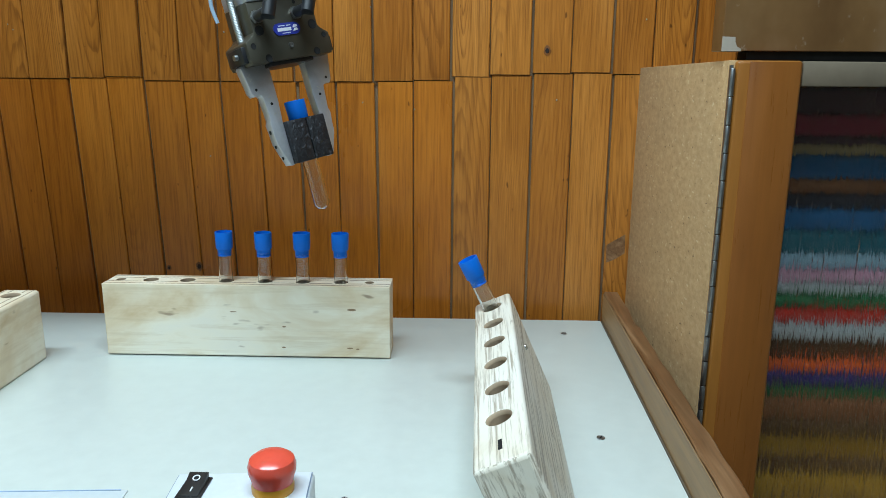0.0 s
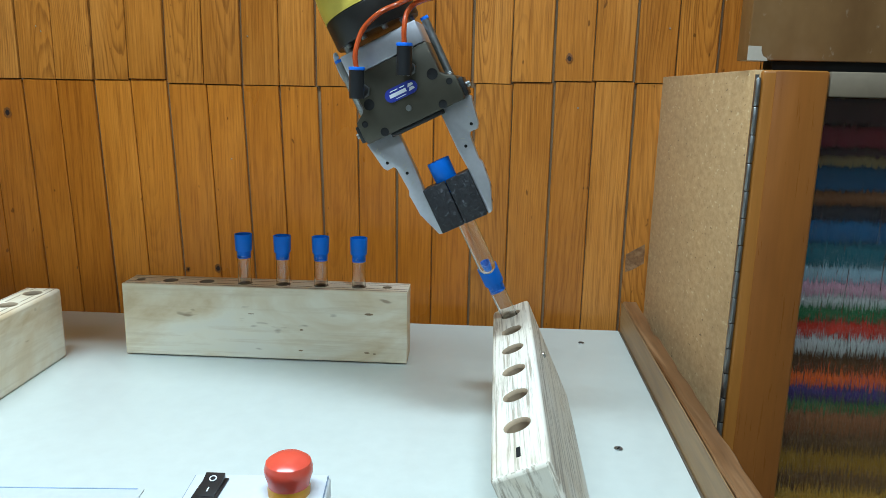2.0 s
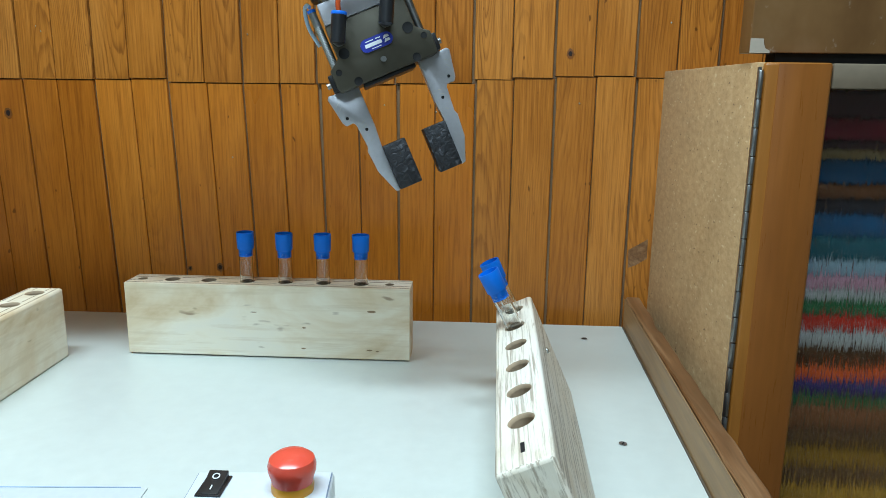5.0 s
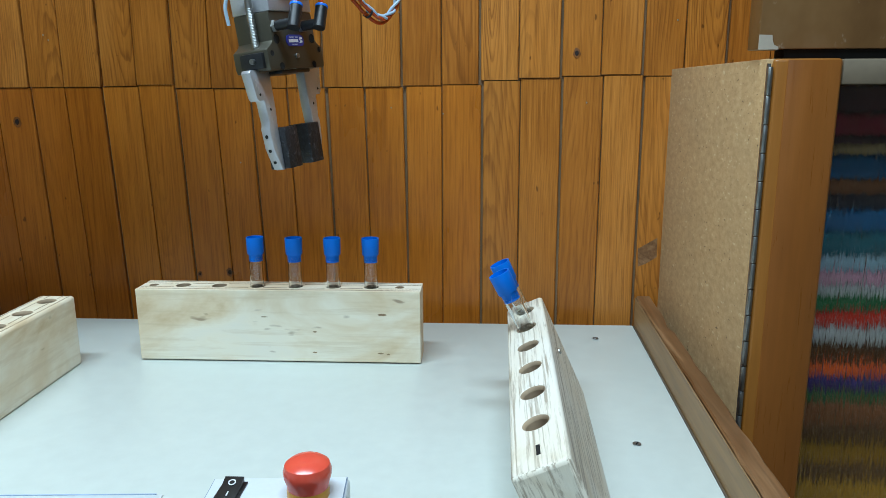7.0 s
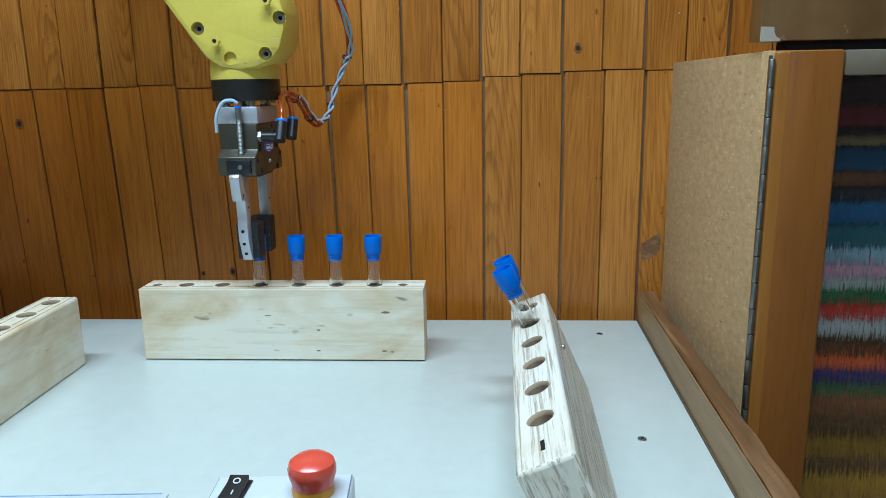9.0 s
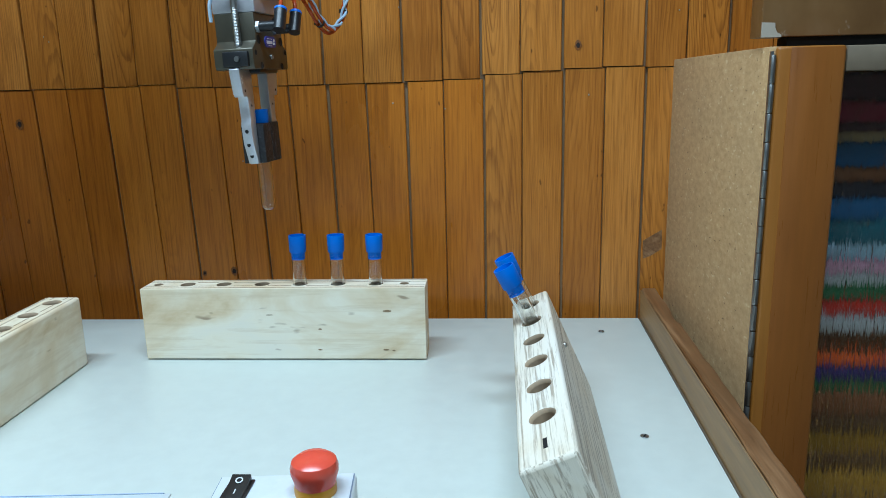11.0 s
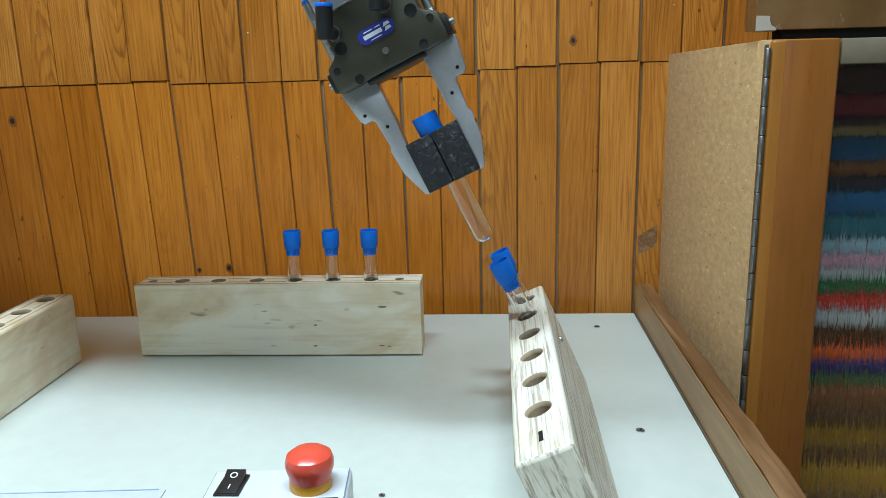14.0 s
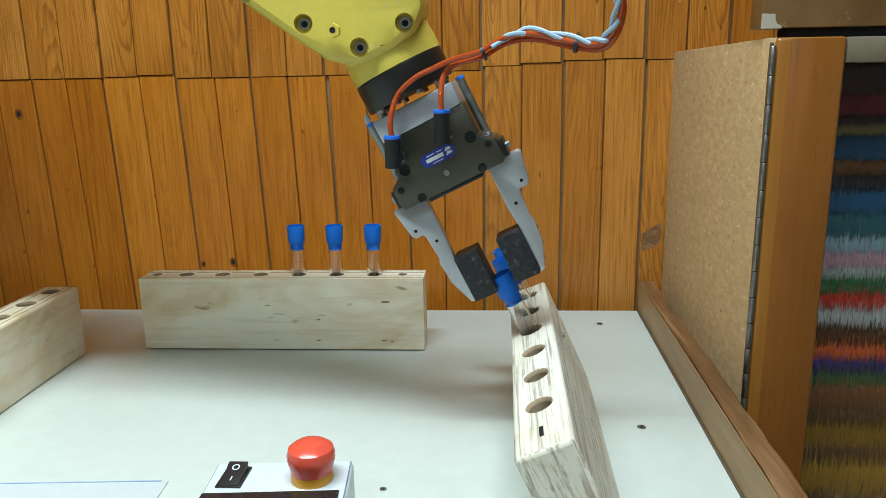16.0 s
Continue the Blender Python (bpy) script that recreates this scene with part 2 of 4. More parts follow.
def foam():
    m = Mat("black_foam_painted_glints", (0.018, 0.018, 0.020), 0.55)
    v = m.coords((1, 1, 1), rotate=(0, 0.5, 0))
    n = m.noise(v, 230, 2, 0.5, 0.6)
    m.bump(n, 0.9, 0.0016)
    # the ramp's pale end paints highlights on the bumps into the colour
    m.colour(m.ramp(n, ((0.40, (0.007, 0.007, 0.009)), (0.62, (0.015, 0.016, 0.020)), (0.74, (0.085, 0.088, 0.10)))))
    return m.m


def particle():
    m = Mat("raw_particle_board", (0.38, 0.26, 0.135), 0.75)
    v = m.coords()
    chip = m.ramp(m.noise(m.coords((1, 0.5, 1)), 150, 4, 0.75), ((0.3, (0.36, 0.212, 0.092)), (0.52, (0.47, 0.292, 0.132)), (0.74, (0.56, 0.375, 0.188))))
    specks = m.ramp(m.noise(m.coords((1, 0.42, 1)), 260, 1.5, 0.5), ((0.67, (0, 0, 0)), (0.73, (0.5,) * 3)))
    c = m.mix(specks, chip, (0.72, 0.58, 0.36))
    dark = m.ramp(m.noise(m.coords((1, 0.42, 1)), 300, 2), ((0.68, (0, 0, 0)), (0.74, (0.9,) * 3)))
    c = m.mix(dark, c, (0.10, 0.055, 0.025))
    c = m.mix(m.ramp(m.noise(v, 8, 3), ((0.3, (0.3,) * 3), (0.7, (0, 0, 0)))), c, (0.28, 0.19, 0.10))
    m.colour(c).bump(m.noise(v, 300, 3), 0.3, 0.0006)
    return m.m


def ribbed_glass():
    m = glass("ribbed_glass", (0.80, 0.82, 0.80), 0.09, 1.35)
    n = m.noise(m.coords((1, 1, 0.05)), 300, 3, 0.55)
    m.bump(n, 0.6, 0.004)
    return m.m


def dark_board():
    m = Mat("stained_dark_board", (0.10, 0.055, 0.025), 0.4)
    v = m.coords((1, 1, 0.6))
    a, b = m.noise(v, 9, 5, 0.6), m.noise(v, 120, 4, 0.7)
    c = m.ramp(a, ((0.3, (0.095, 0.040, 0.011)), (0.55, (0.19, 0.095, 0.032)), (0.75, (0.26, 0.155, 0.075))))
    c = m.mix(m.ramp(b, ((0.64, (0, 0, 0)), (0.76, (0.6,) * 3))), c, (0.40, 0.35, 0.29))
    m.colour(c).rough(a, 0.25, 0.5)
    return m.m


M_FOAM, M_CHIP, M_RIB, M_DARK = foam(), particle(), ribbed_glass(), dark_board()


# ---- mesh helpers ----
def bm_box(bm, x0, x1, y0, y1, z0, z1, m=None):
    v = [bm.verts.new(p) for p in ((x0, y0, z0), (x1, y0, z0), (x1, y1, z0), (x0, y1, z0), (x0, y0, z1), (x1, y0, z1), (x1, y1, z1), (x0, y1, z1))]
    if m is not None:
        for q in v:
            q.co = m @ q.co
    for f in ((3, 2, 1, 0), (4, 5, 6, 7), (0, 1, 5, 4), (1, 2, 6, 5), (2, 3, 7, 6), (3, 0, 4, 7)):
        bm.faces.new([v[i] for i in f])
    return v


def bm_bevel(bm, width, segments=2, sharp=0.6):
    bm.normal_update()
    es = [e for e in bm.edges if len(e.link_faces) == 2 and e.calc_face_angle(0) > sharp]
    bmesh.ops.bevel(bm, geom=es, offset=width, segments=segments, profile=0.5, affect="EDGES", clamp_overlap=True)
    return bm


def box(x0, x1, y0, y1, z0, z1, bevel=0.0, segments=2):
    bm = bmesh.new()
    bm_box(bm, x0, x1, y0, y1, z0, z1)
    if bevel:
        bm_bevel(bm, bevel, segments)
    return bm


def lathe(profile, n=32, m=None, bm=None):
    """A turned solid from (radius, z) pairs, bottom to top; a radius of 0 closes it."""
    bm = bm or bmesh.new()
    rings = []
    for r, z in profile:
        if r == 0:
            rings.append([bm.verts.new((0, 0, z))])
        else:
            rings.append([bm.verts.new((r * math.cos(2 * math.pi * k / n), r * math.sin(2 * math.pi * k / n), z)) for k in range(n)])
    for a, b in zip(rings, rings[1:]):
        for k in range(n):
            j = (k + 1) % n
            if len(a) == 1 and len(b) == 1:
                break
            if len(a) == 1:
                bm.faces.new((a[0], b[j], b[k])[::-1])
            elif len(b) == 1:
                bm.faces.new((a[k], a[j], b[0]))
            else:
                bm.faces.new((a[k], a[j], b[j], b[k]))
    if m is not None:
        for ring in rings:
            for q in ring:
                q.co = m @ q.co
    return bm


def rod(p, q, r, n=16, bm=None, cap=True):
    p, q = Vector(p), Vector(q)
    m = Matrix.Translation(p) @ (q - p).to_track_quat("Z", "Y").to_matrix().to_4x4()
    h = (q - p).length
    prof = [(0, 0), (r, 0), (r, h), (0, h)] if cap else [(r, 0), (r, h)]
    return lathe(prof, n, m, bm)


def prism(outline, y0, y1, bevel=0.0):
    """A plate from an (x, z) outline, anticlockwise seen from the front, between two depths."""
    bm = bmesh.new()
    a = [bm.verts.new((x, y0, z)) for x, z in outline]
    b = [bm.verts.new((x, y1, z)) for x, z in outline]
    bm.faces.new(a)
    bm.faces.new(b[::-1])
    n = len(a)
    for k in range(n):
        bm.faces.new((a[k], b[k], b[(k + 1) % n], a[(k + 1) % n]))
    bmesh.ops.recalc_face_normals(bm, faces=bm.faces)
    if bevel:
        bm_bevel(bm, bevel, 2, 0.9)
    return bm


def spline(points, steps=8):
    """A smooth line through the points."""
    pts = [Vector(p) for p in points]
    pts = [2 * pts[0] - pts[1]] + pts + [2 * pts[-1] - pts[-2]]
    out = []
    for a, b, c, d in zip(pts, pts[1:], pts[2:], pts[3:]):
        for k in range(steps):
            t = k / steps
            out.append(0.5 * (2 * b + (c - a) * t + (2 * a - 5 * b + 4 * c - d) * t * t + (3 * b - a - 3 * c + d) * t ** 3))
    out.append(pts[-2])
    return out


def hose(line, r, n=10, bm=None):
    bm = bm or bmesh.new()
    rings, up = [], Vector((0.13, 0.97, 0.21))
    for k, p in enumerate(line):
        d = (line[min(k + 1, len(line) - 1)] - line[max(k - 1, 0)]).normalized()
        side = d.cross(up).normalized()
        up = side.cross(d).normalized()
        rings.append([bm.verts.new(p + r * (math.cos(2 * math.pi * j / n) * side + math.sin(2 * math.pi * j / n) * up)) for j in range(n)])
    for a, b in zip(rings, rings[1:]):
        for j in range(n):
            bm.faces.new((a[j], a[(j + 1) % n], b[(j + 1) % n], b[j]))
    bm.faces.new(rings[0][::-1])
    bm.faces.new(rings[-1])
    return bm


def data_of(name, bm, mats, smooth=True):
    bmesh.ops.recalc_face_normals(bm, faces=bm.faces)
    me = bpy.data.meshes.new(name)
    bm.to_mesh(me)
    bm.free()
    for m in mats if isinstance(mats, (list, tuple)) else (mats,):
        me.materials.append(m)
    if smooth:
        me.shade_smooth()
        me.set_sharp_from_angle(angle=radians(35))
    return me


def part(name, bm, mats, parent, label="", m=None):
    ob = new(name, data_of(name, bm, mats))
    ob.parent = parent
    if m is not None:
        ob.matrix_basis = m
    return tagged(ob, label)


def bored(ob, drill):
    """Cuts the drill's solids out of a part."""
    cutter = new("cutter", data_of("cutter", drill, ob.data.materials[0]))
    cut = ob.modifiers.new("bores", "BOOLEAN")
    cut.operation, cut.object, cut.solver = "DIFFERENCE", cutter, "EXACT"
    bpy.context.view_layer.update()
    whole = bpy.data.meshes.new_from_object(ob.evaluated_get(bpy.context.evaluated_depsgraph_get()))
    ob.modifiers.remove(cut)
    ob.data = whole
    bpy.data.objects.remove(cutter)
    whole.set_sharp_from_angle(angle=radians(35))


def mesh_thing(name, bm, mats, label, category, m=None, kind="", group=""):
    ob = new(name, data_of(name, bm, mats))
    if m is not None:
        ob.matrix_basis = m
    return tagged(ob, label, category, group, kind)


def empty_thing(name, label, category, m=None, group="", kind=""):
    ob = new(name)
    ob.empty_display_size = 0.02
    if m is not None:
        ob.matrix_basis = m
    return tagged(ob, label, category, group, kind)


# ---- the room ----
def build_room():
    mesh_thing("floor", box(-2.2, 2.2, -2.6, 1.3, FLOOR - 0.05, FLOOR), M_FLOOR, "brown worn workshop floor", "floor", kind="structure")
    mesh_thing("ceiling", box(-2.2, 2.2, -2.6, 1.3, CEILING, CEILING + 0.05), M_PLASTER, "off-white plaster ceiling", "ceiling", kind="structure")
    mesh_thing("wall_south", box(-2.2, 2.2, -2.65, -2.6, FLOOR, CEILING), M_PLASTER, "plain off-white plaster wall", "wall", kind="structure")
    mesh_thing("wall_west", box(-2.25, -2.2, -2.6, 1.3, FLOOR, CEILING), M_PLASTER, "plain off-white plaster wall", "wall", kind="structure")
    mesh_thing("wall_east", box(2.2, 2.25, -2.6, 1.3, FLOOR, CEILING), M_PLASTER, "plain off-white plaster wall", "wall", kind="structure")


WALL = pose(0, 1.0168, 0, 0, 0, math.degrees(math.atan(-0.0709)))
# the joints between strips along the wall; every second one is a wide gap between two boards
LOW_JOINTS = (-0.575, -0.517, -0.4634, -0.4058, -0.3500, -0.2948, -0.2370, -0.1843, -0.1313, -0.0765, -0.0241, 0.0301, 0.0805, 0.1355, 0.1867, 0.2418, 0.2954, 0.3475)
HIGH_JOINTS = (-0.5253, -0.4704, -0.4112, -0.3586, -0.3025, -0.2473, -0.1910, -0.1373, -0.0850, -0.0286, 0.0254, 0.0802, 0.1317, 0.1839, 0.2394, 0.2914, 0.3446, 0.3965, 0.4485)
BUTT = ((-0.60, 0.3200), (-0.41, 0.3203), (-0.3555, 0.3221), (-0.305, 0.3238), (-0.29, 0.3182), (-0.20, 0.3176), (0.00, 0.3188), (0.106, 0.3212), (0.133, 0.322), (0.137, 0.3252), (0.222, 0.3300), (0.31, 0.3332), (0.36, 0.331), (0.6, 0.331))
FIELD = 0.0536


def strip_mesh(name, w, z0, z1, thick, ease, lean=0.0, pivot=0.0, mat=None):
    """One tongue-and-groove strip; its face looks towards -y, eased on both long edges, leaning about a height."""
    bm = bmesh.new()
    h = w / 2
    prof = [(-h, 0.0), (-h, -thick + ease), (-h + ease * 0.5, -thick + ease * 0.3), (-h + ease, -thick), (h - ease, -thick), (h - ease * 0.5, -thick + ease * 0.3), (h, -thick + ease), (h, 0.0)]
    a = [bm.verts.new((x + lean * (z0 - pivot), y, z0)) for x, y in prof]
    b = [bm.verts.new((x + lean * (z1 - pivot), y, z1)) for x, y in prof]
    for k in range(len(prof) - 1):
        bm.faces.new((a[k], a[k + 1], b[k + 1], b[k]))
    bm.faces.new(a[::-1])
    bm.faces.new(b)
    return data_of(name, bm, mat or M_PANEL, smooth=False)


def spread(joints, n):
    """The joints carried on at an even pitch to both sides."""
    left = [joints[0] - FIELD * k for k in range(n, 0, -1)]
    return left + list(joints) + [joints[-1] + FIELD * k for k in range(1, n + 1)]


def build_wall():
    wall = mesh_thing("wall_north", box(-2.3, 2.3, -0.0090, 0.06, FLOOR, CEILING), M_GAP, "wall clad in two rows of varnished orange pine strips", "wall", WALL, kind="structure")
    rng = random.Random(4)
    for row, (joints, wide, n) in enumerate(((LOW_JOINTS, 1, 18), (HIGH_JOINTS, 0, 18))):
        line = spread(joints, n)
        for k, (x0, x1) in enumerate(zip(line, line[1:])):
            # half the gap at each side: wide between boards, thin within one
            g0, g1 = (0.0016, 0.0006) if (k - n) % 2 == wide else (0.0006, 0.0016)
            x0, x1 = x0 + g0, x1 - g1
            mid = (x0 + x1) / 2
            butt = float(np.interp(mid, [p for p, _ in BUTT], [q for _, q in BUTT]))
            shade = rng.uniform(-0.0008, 0.0004)
            if row == 0:
                # the lower boards stand a little out of plumb towards the corner
                lean = float(np.interp(mid, (-0.15, 0.06), (-0.037, 0.0)))
                me = strip_mesh("wall_strip", x1 - x0, FLOOR - butt, -0.0012, 0.0138, 0.0013, lean, 0.12 - butt, M_CALM if mid < 0.11 else M_PANEL)
            else:
                me = strip_mesh("wall_strip", x1 - x0, 0.0002, CEILING - butt, 0.0152, 0.0013)
            ob = new("wall_strip", me)
            ob.parent = wall
            ob.matrix_basis = pose(mid, shade, butt)
    nail = lathe([(0.0011, 0), (0.0011, 0.0004), (0.0006, 0.0007), (0, 0.0008)], 10)
    nail_data = data_of("nail", nail, M_STEEL)
    for x, z in NAILS:
        ob = new("nail", nail_data)
        ob.parent = wall
        ob.matrix_basis = pose(x, -0.0138 if z < 0.32 else -0.0152, z, 90)
    patch = prism([(0.3511, 0.1003), (0.3760, 0.1160), (0.3765, 0.0890), (0.3620, 0.0790), (0.3520, 0.0749)], -0.0143, -0.0139)
    part('dark_grain_patch', patch, M_RAIL, wall, 'dark brown slanting grain patch')
    for x, z, r in KNOTS:
        y = -0.0140 if z < 0.32 else -0.0155
        lump = random.Random(int(z * 1e4))
        for name, size, lift, mat in (("knot_halo", 1.55, 0.0002, M_HALO), ("knot", 0.85, 0.0005, M_KNOT)):
            ring = lathe([(r * size, 0.0), (r * size * 0.92, lift), (0, lift)], 20)
            for v in ring.verts:
                v.co.x *= 1 + lump.uniform(-0.16, 0.16)
                v.co.y *= 1.3 + lump.uniform(-0.2, 0.2)
            part(name, ring, mat, wall, m=pose(x, y, z, 90))


M_HALO = worn("brown_knot_rim", (0.20, 0.066, 0.011), 0.4, grain=700, amount=0.3)
M_KNOT = worn("dark_knot_wood", (0.016, 0.006, 0.003), 0.75, grain=500, amount=0.3)
# along the wall and up, in metres
NAILS = [(0.0821, 0.2824), (0.0231, 0.4156), (0.0104, 0.2907), (-0.1805, 0.3831), (-0.3299, 0.3856), (-0.2109, 0.2137), (0.2743, 0.2969), (-0.493, 0.3931), (-0.486, 0.386), (0.385, 0.40)]
KNOTS = [(0.2591, 0.3604, 0.0031), (-0.2385, 0.0506, 0.0034), (-0.5513, 0.2706, 0.0040), (-0.285, 0.047, 0.0022)]


# ---- table and its rail ----
def side_x(y):
    """The table's side runs a little askew."""
    return 0.3408 + 0.0276 * (y - 0.946)


LAST_SCREW = (0.0572, 0.4944, 100)


def build_table():
    table = empty_thing("work_table", "wide work table with a white laminate top", "table")
    bm = bmesh.new()
    for q in bm_box(bm, -0.95, 0.341, -0.16, 0.9475, -0.026, 0.0):
        if q.co.x > 0:
            q.co.x = side_x(q.co.y)
    part("tabletop", bm_bevel(bm, 0.0015), M_TABLE, table, "smooth greenish-white laminate top")
    bm = bmesh.new()
    for q in bm_box(bm, 0.0002, 0.0020, -0.16, 0.9475, -0.026, -0.0006):
        q.co.x += side_x(q.co.y)
    part("edge_band", bm, M_EDGE, table, "dark brown edge band")
    leg = data_of("leg", box(-0.025, 0.025, -0.025, 0.025, FLOOR, -0.0262, 0.003), M_STEEL)
    for x in (-0.9, 0.27):
        for y in (-0.1, 0.89):
            ob = new("leg", leg)
            ob.parent, ob.location = table, (x, y, 0)
    screw = lathe([(0, -0.0004), (0.0025, -0.0004), (0.0042, 0.0004), (0.0048, 0.0007), (0.0052, 0.0001)], 18)
    data = data_of("screw", screw, M_STEEL)
    slot = data_of("slot", box(-0.0038, 0.0038, -0.0007, 0.0007, 0.0004, 0.0009), M_HOLE)
    for x, y, a in ((0.2822, 0.8899, 20), (0.277, 0.6034, 60), LAST_SCREW):
        ob = new("screw", data)
        ob.parent = table
        ob.matrix_basis = pose(x, y, 0.0006, 0, 0, a) @ Matrix.Scale(0.75 if y > 0.55 else 0.5, 4)
        s = new("slot", slot)
        s.parent = ob
    # a batten stands against the table's side, its worn top above the table
    prof = [(0.0, -0.03), (0.0, 0.0372), (0.0014, 0.0388), (0.0172, 0.0386), (0.0190, 0.0366), (0.0190, -0.03)]
    bm = bmesh.new()
    rows = []
    rng = random.Random(2)
    for k in range(60):
        y = -0.15 + 1.105 * k / 59
        wob = rng.uniform(-0.0005, 0.0005)
        chip = -0.0018 if k in (52, 53) else (-0.0008 if k in (38, 39, 46) else 0.0)
        rows.append([bm.verts.new((side_x(y) + 0.0040 + u + (wob + (chip if u > 0.01 else 0.0)) * (z > 0), y, z + (wob + chip * (u > 0.015)) * (z > 0))) for u, z in prof])
    for a, b in zip(rows, rows[1:]):
        for j in range(len(prof)):
            bm.faces.new((a[j], a[(j + 1) % len(prof)], b[(j + 1) % len(prof)], b[j]))
    bm.faces.new(rows[0])
    bm.faces.new(rows[-1][::-1])
    rail = empty_thing("edge_rail", "scuffed brown varnished wooden rail along the table edge", "rail")
    part("rail_bar", bm, M_RAIL, rail)
    bm = bmesh.new()
    for q in bm_box(bm, 0.0026, 0.0034, -0.15, 0.9535, -0.03, 0.0366):
        q.co.x += side_x(q.co.y)
    part("inner_face", bm, M_RAILIN, rail, "dull grey-brown inner face")
    part("end_cap", box(side_x(0.955) + 0.0028, side_x(0.955) + 0.0210, 0.9552, 0.9562, -0.01, 0.036), M_DARK, rail, "dark end grain")
    for y in (-0.05, 0.4, 0.85):
        part("bracket", box(side_x(y) + 0.0045, side_x(y) + 0.0225, y, y + 0.03, FLOOR, -0.0302), M_RAIL, rail)


# ---- racks ----
def rack_mesh(w, y0, y1, holes, r, depth, foot):
    """A long block, w wide along x, top at z = 0, with bored holes; foot(x, y) gives the bottom's height."""
    bm = bmesh.new()
    hw, n = w / 2, 28

    def V(x, y, z):
        return bm.verts.new((x, y, z))
    cells, y = [], y0
    spans = []
    for c, rr in holes:
        half = rr + 0.004
        spans.append((c - half, c + half, c, rr))
    tl, tr = [V(-hw, y0, 0)], [V(hw, y0, 0)]
    for a, b, c, rr in spans:
        la, ra, lb, rb = V(-hw, a, 0), V(hw, a, 0), V(-hw, b, 0), V(hw, b, 0)
        bm.faces.new((tl[-1], tr[-1], ra, la))
        hs = (b - a) / 2
        corner = math.atan2(hs, hw)
        angs = sorted([2 * math.pi * k / n + 0.01 for k in range(n)] + [corner, math.pi - corner, math.pi + corner, 2 * math.pi - corner])
        outer, inner, low = [], [], []
        for g in angs:
            cx, sy = math.cos(g), math.sin(g)
            k = 1 / max(abs(cx) / hw, abs(sy) / hs)
            p = (cx * k, c + sy * k)
            hit = None
            for q, vq in (((hw, b), rb), ((-hw, b), lb), ((-hw, a), la), ((hw, a), ra)):
                if abs(p[0] - q[0]) + abs(p[1] - q[1]) < 1e-6:
                    hit = vq
            outer.append(hit or V(p[0], p[1], 0))
            inner.append(V(rr * cx, c + rr * sy, 0))
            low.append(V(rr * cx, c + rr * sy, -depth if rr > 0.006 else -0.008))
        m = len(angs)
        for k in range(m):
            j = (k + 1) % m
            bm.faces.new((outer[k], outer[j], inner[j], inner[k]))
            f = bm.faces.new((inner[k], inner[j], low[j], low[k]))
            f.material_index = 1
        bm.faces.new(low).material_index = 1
        # the side vertices in between, in order along y
        tl += sorted([v for v in outer if abs(v.co.x + hw) < 1e-6], key=lambda v: v.co.y)
        tr += sorted([v for v in outer if abs(v.co.x - hw) < 1e-6], key=lambda v: v.co.y)
    le, re = V(-hw, y1, 0), V(hw, y1, 0)
    bm.faces.new((tl[-1], tr[-1], re, le))
    tl.append(le)
    tr.append(re)
    b00, b10, b01, b11 = (V(x, yy, foot(x, yy)) for x, yy in ((-hw, y0), (hw, y0), (-hw, y1), (hw, y1)))
    bm.faces.new(tl + [b01, b00])
    bm.faces.new(tr[::-1] + [b10, b11])
    bm.faces.new((tl[0], b00, b10, tr[0])).material_index = 2
    bm.faces.new((le, re, b11, b01))
    bm.faces.new((b00, b01, b11, b10))
    return bm


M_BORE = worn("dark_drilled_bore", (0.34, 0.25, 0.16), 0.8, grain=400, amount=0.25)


def make_rack(m, w, y0, y1, holes, foot, label, layers=True, cuts=(), skin=M_BLEACH, end=M_BLEACH):
    rack = empty_thing("tube_rack", label, "rack", m, group="wooden test tube racks")
    bm = rack_mesh(w, y0, y1, holes, 0.0085, 0.05, foot)
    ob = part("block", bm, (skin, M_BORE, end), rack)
    bev = ob.modifiers.new("eased_edges", "BEVEL")
    bev.width, bev.segments, bev.limit_method, bev.angle_limit = 0.0032, 3, "ANGLE", radians(50)
    if layers:
        for k in (-2, -1, 1, 2):
            x = k * w / 5.2
            step = [(y0 + 0.001, y1 - 0.001)]
            for c, rr in holes:
                if abs(x) < rr + 0.001:
                    a, b = step.pop()
                    step += [(a, c - rr - 0.0005), (c + rr + 0.0005, b)]
            for a, b in step:
                part("glue_line", box(x - 0.0004, x + 0.0004, a, b, -0.0004, 0.0002), M_GLUE, rack)
    for c, dark in cuts:
        part("slot", box(-0.0014, 0.0014, c - 0.006, c + 0.006, -0.001, 0.0004), M_HOLE, rack, "dark sawn slot")
    return rack


M_RAILIN = wood("dull_rail_face", ((0.26, 0.150, 0.060), (0.32, 0.190, 0.084), (0.37, 0.230, 0.108)), "Y", 20, 0.5, vary=0.0, knots=False)
M_NICK = worn("dark_wood_nick", (0.27, 0.18, 0.10), 0.8, grain=600, amount=0.25)
M_GLUE = worn("brown_glue_line", (0.22, 0.14, 0.08), 0.7)
RACK_H, RACK_W = 0.0879, 0.0405


def tool(x, y, z, rx, ry, yaw):
    """The gripper's pose: its own turn about its axis, then its lean."""
    return pose(x, y, z) @ pose(0, 0, 0, 0, ry) @ pose(0, 0, 0, rx) @ pose(0, 0, 0, 0, 0, yaw)


REST_C2, REST_C3 = (0.1777, 0.640, 0.0965, -0.5, -26.7, -4), (0.1738, 0.5925, 0.0968, -0.3, -26.6, -4)
AT_A4 = (-0.1300, 0.8090, 0.0920, 0, 0, 88)
A_HOLES = (-0.2558, -0.2200, -0.1762, -0.1301, -0.0843, -0.0391, 0.0058, 0.0394)


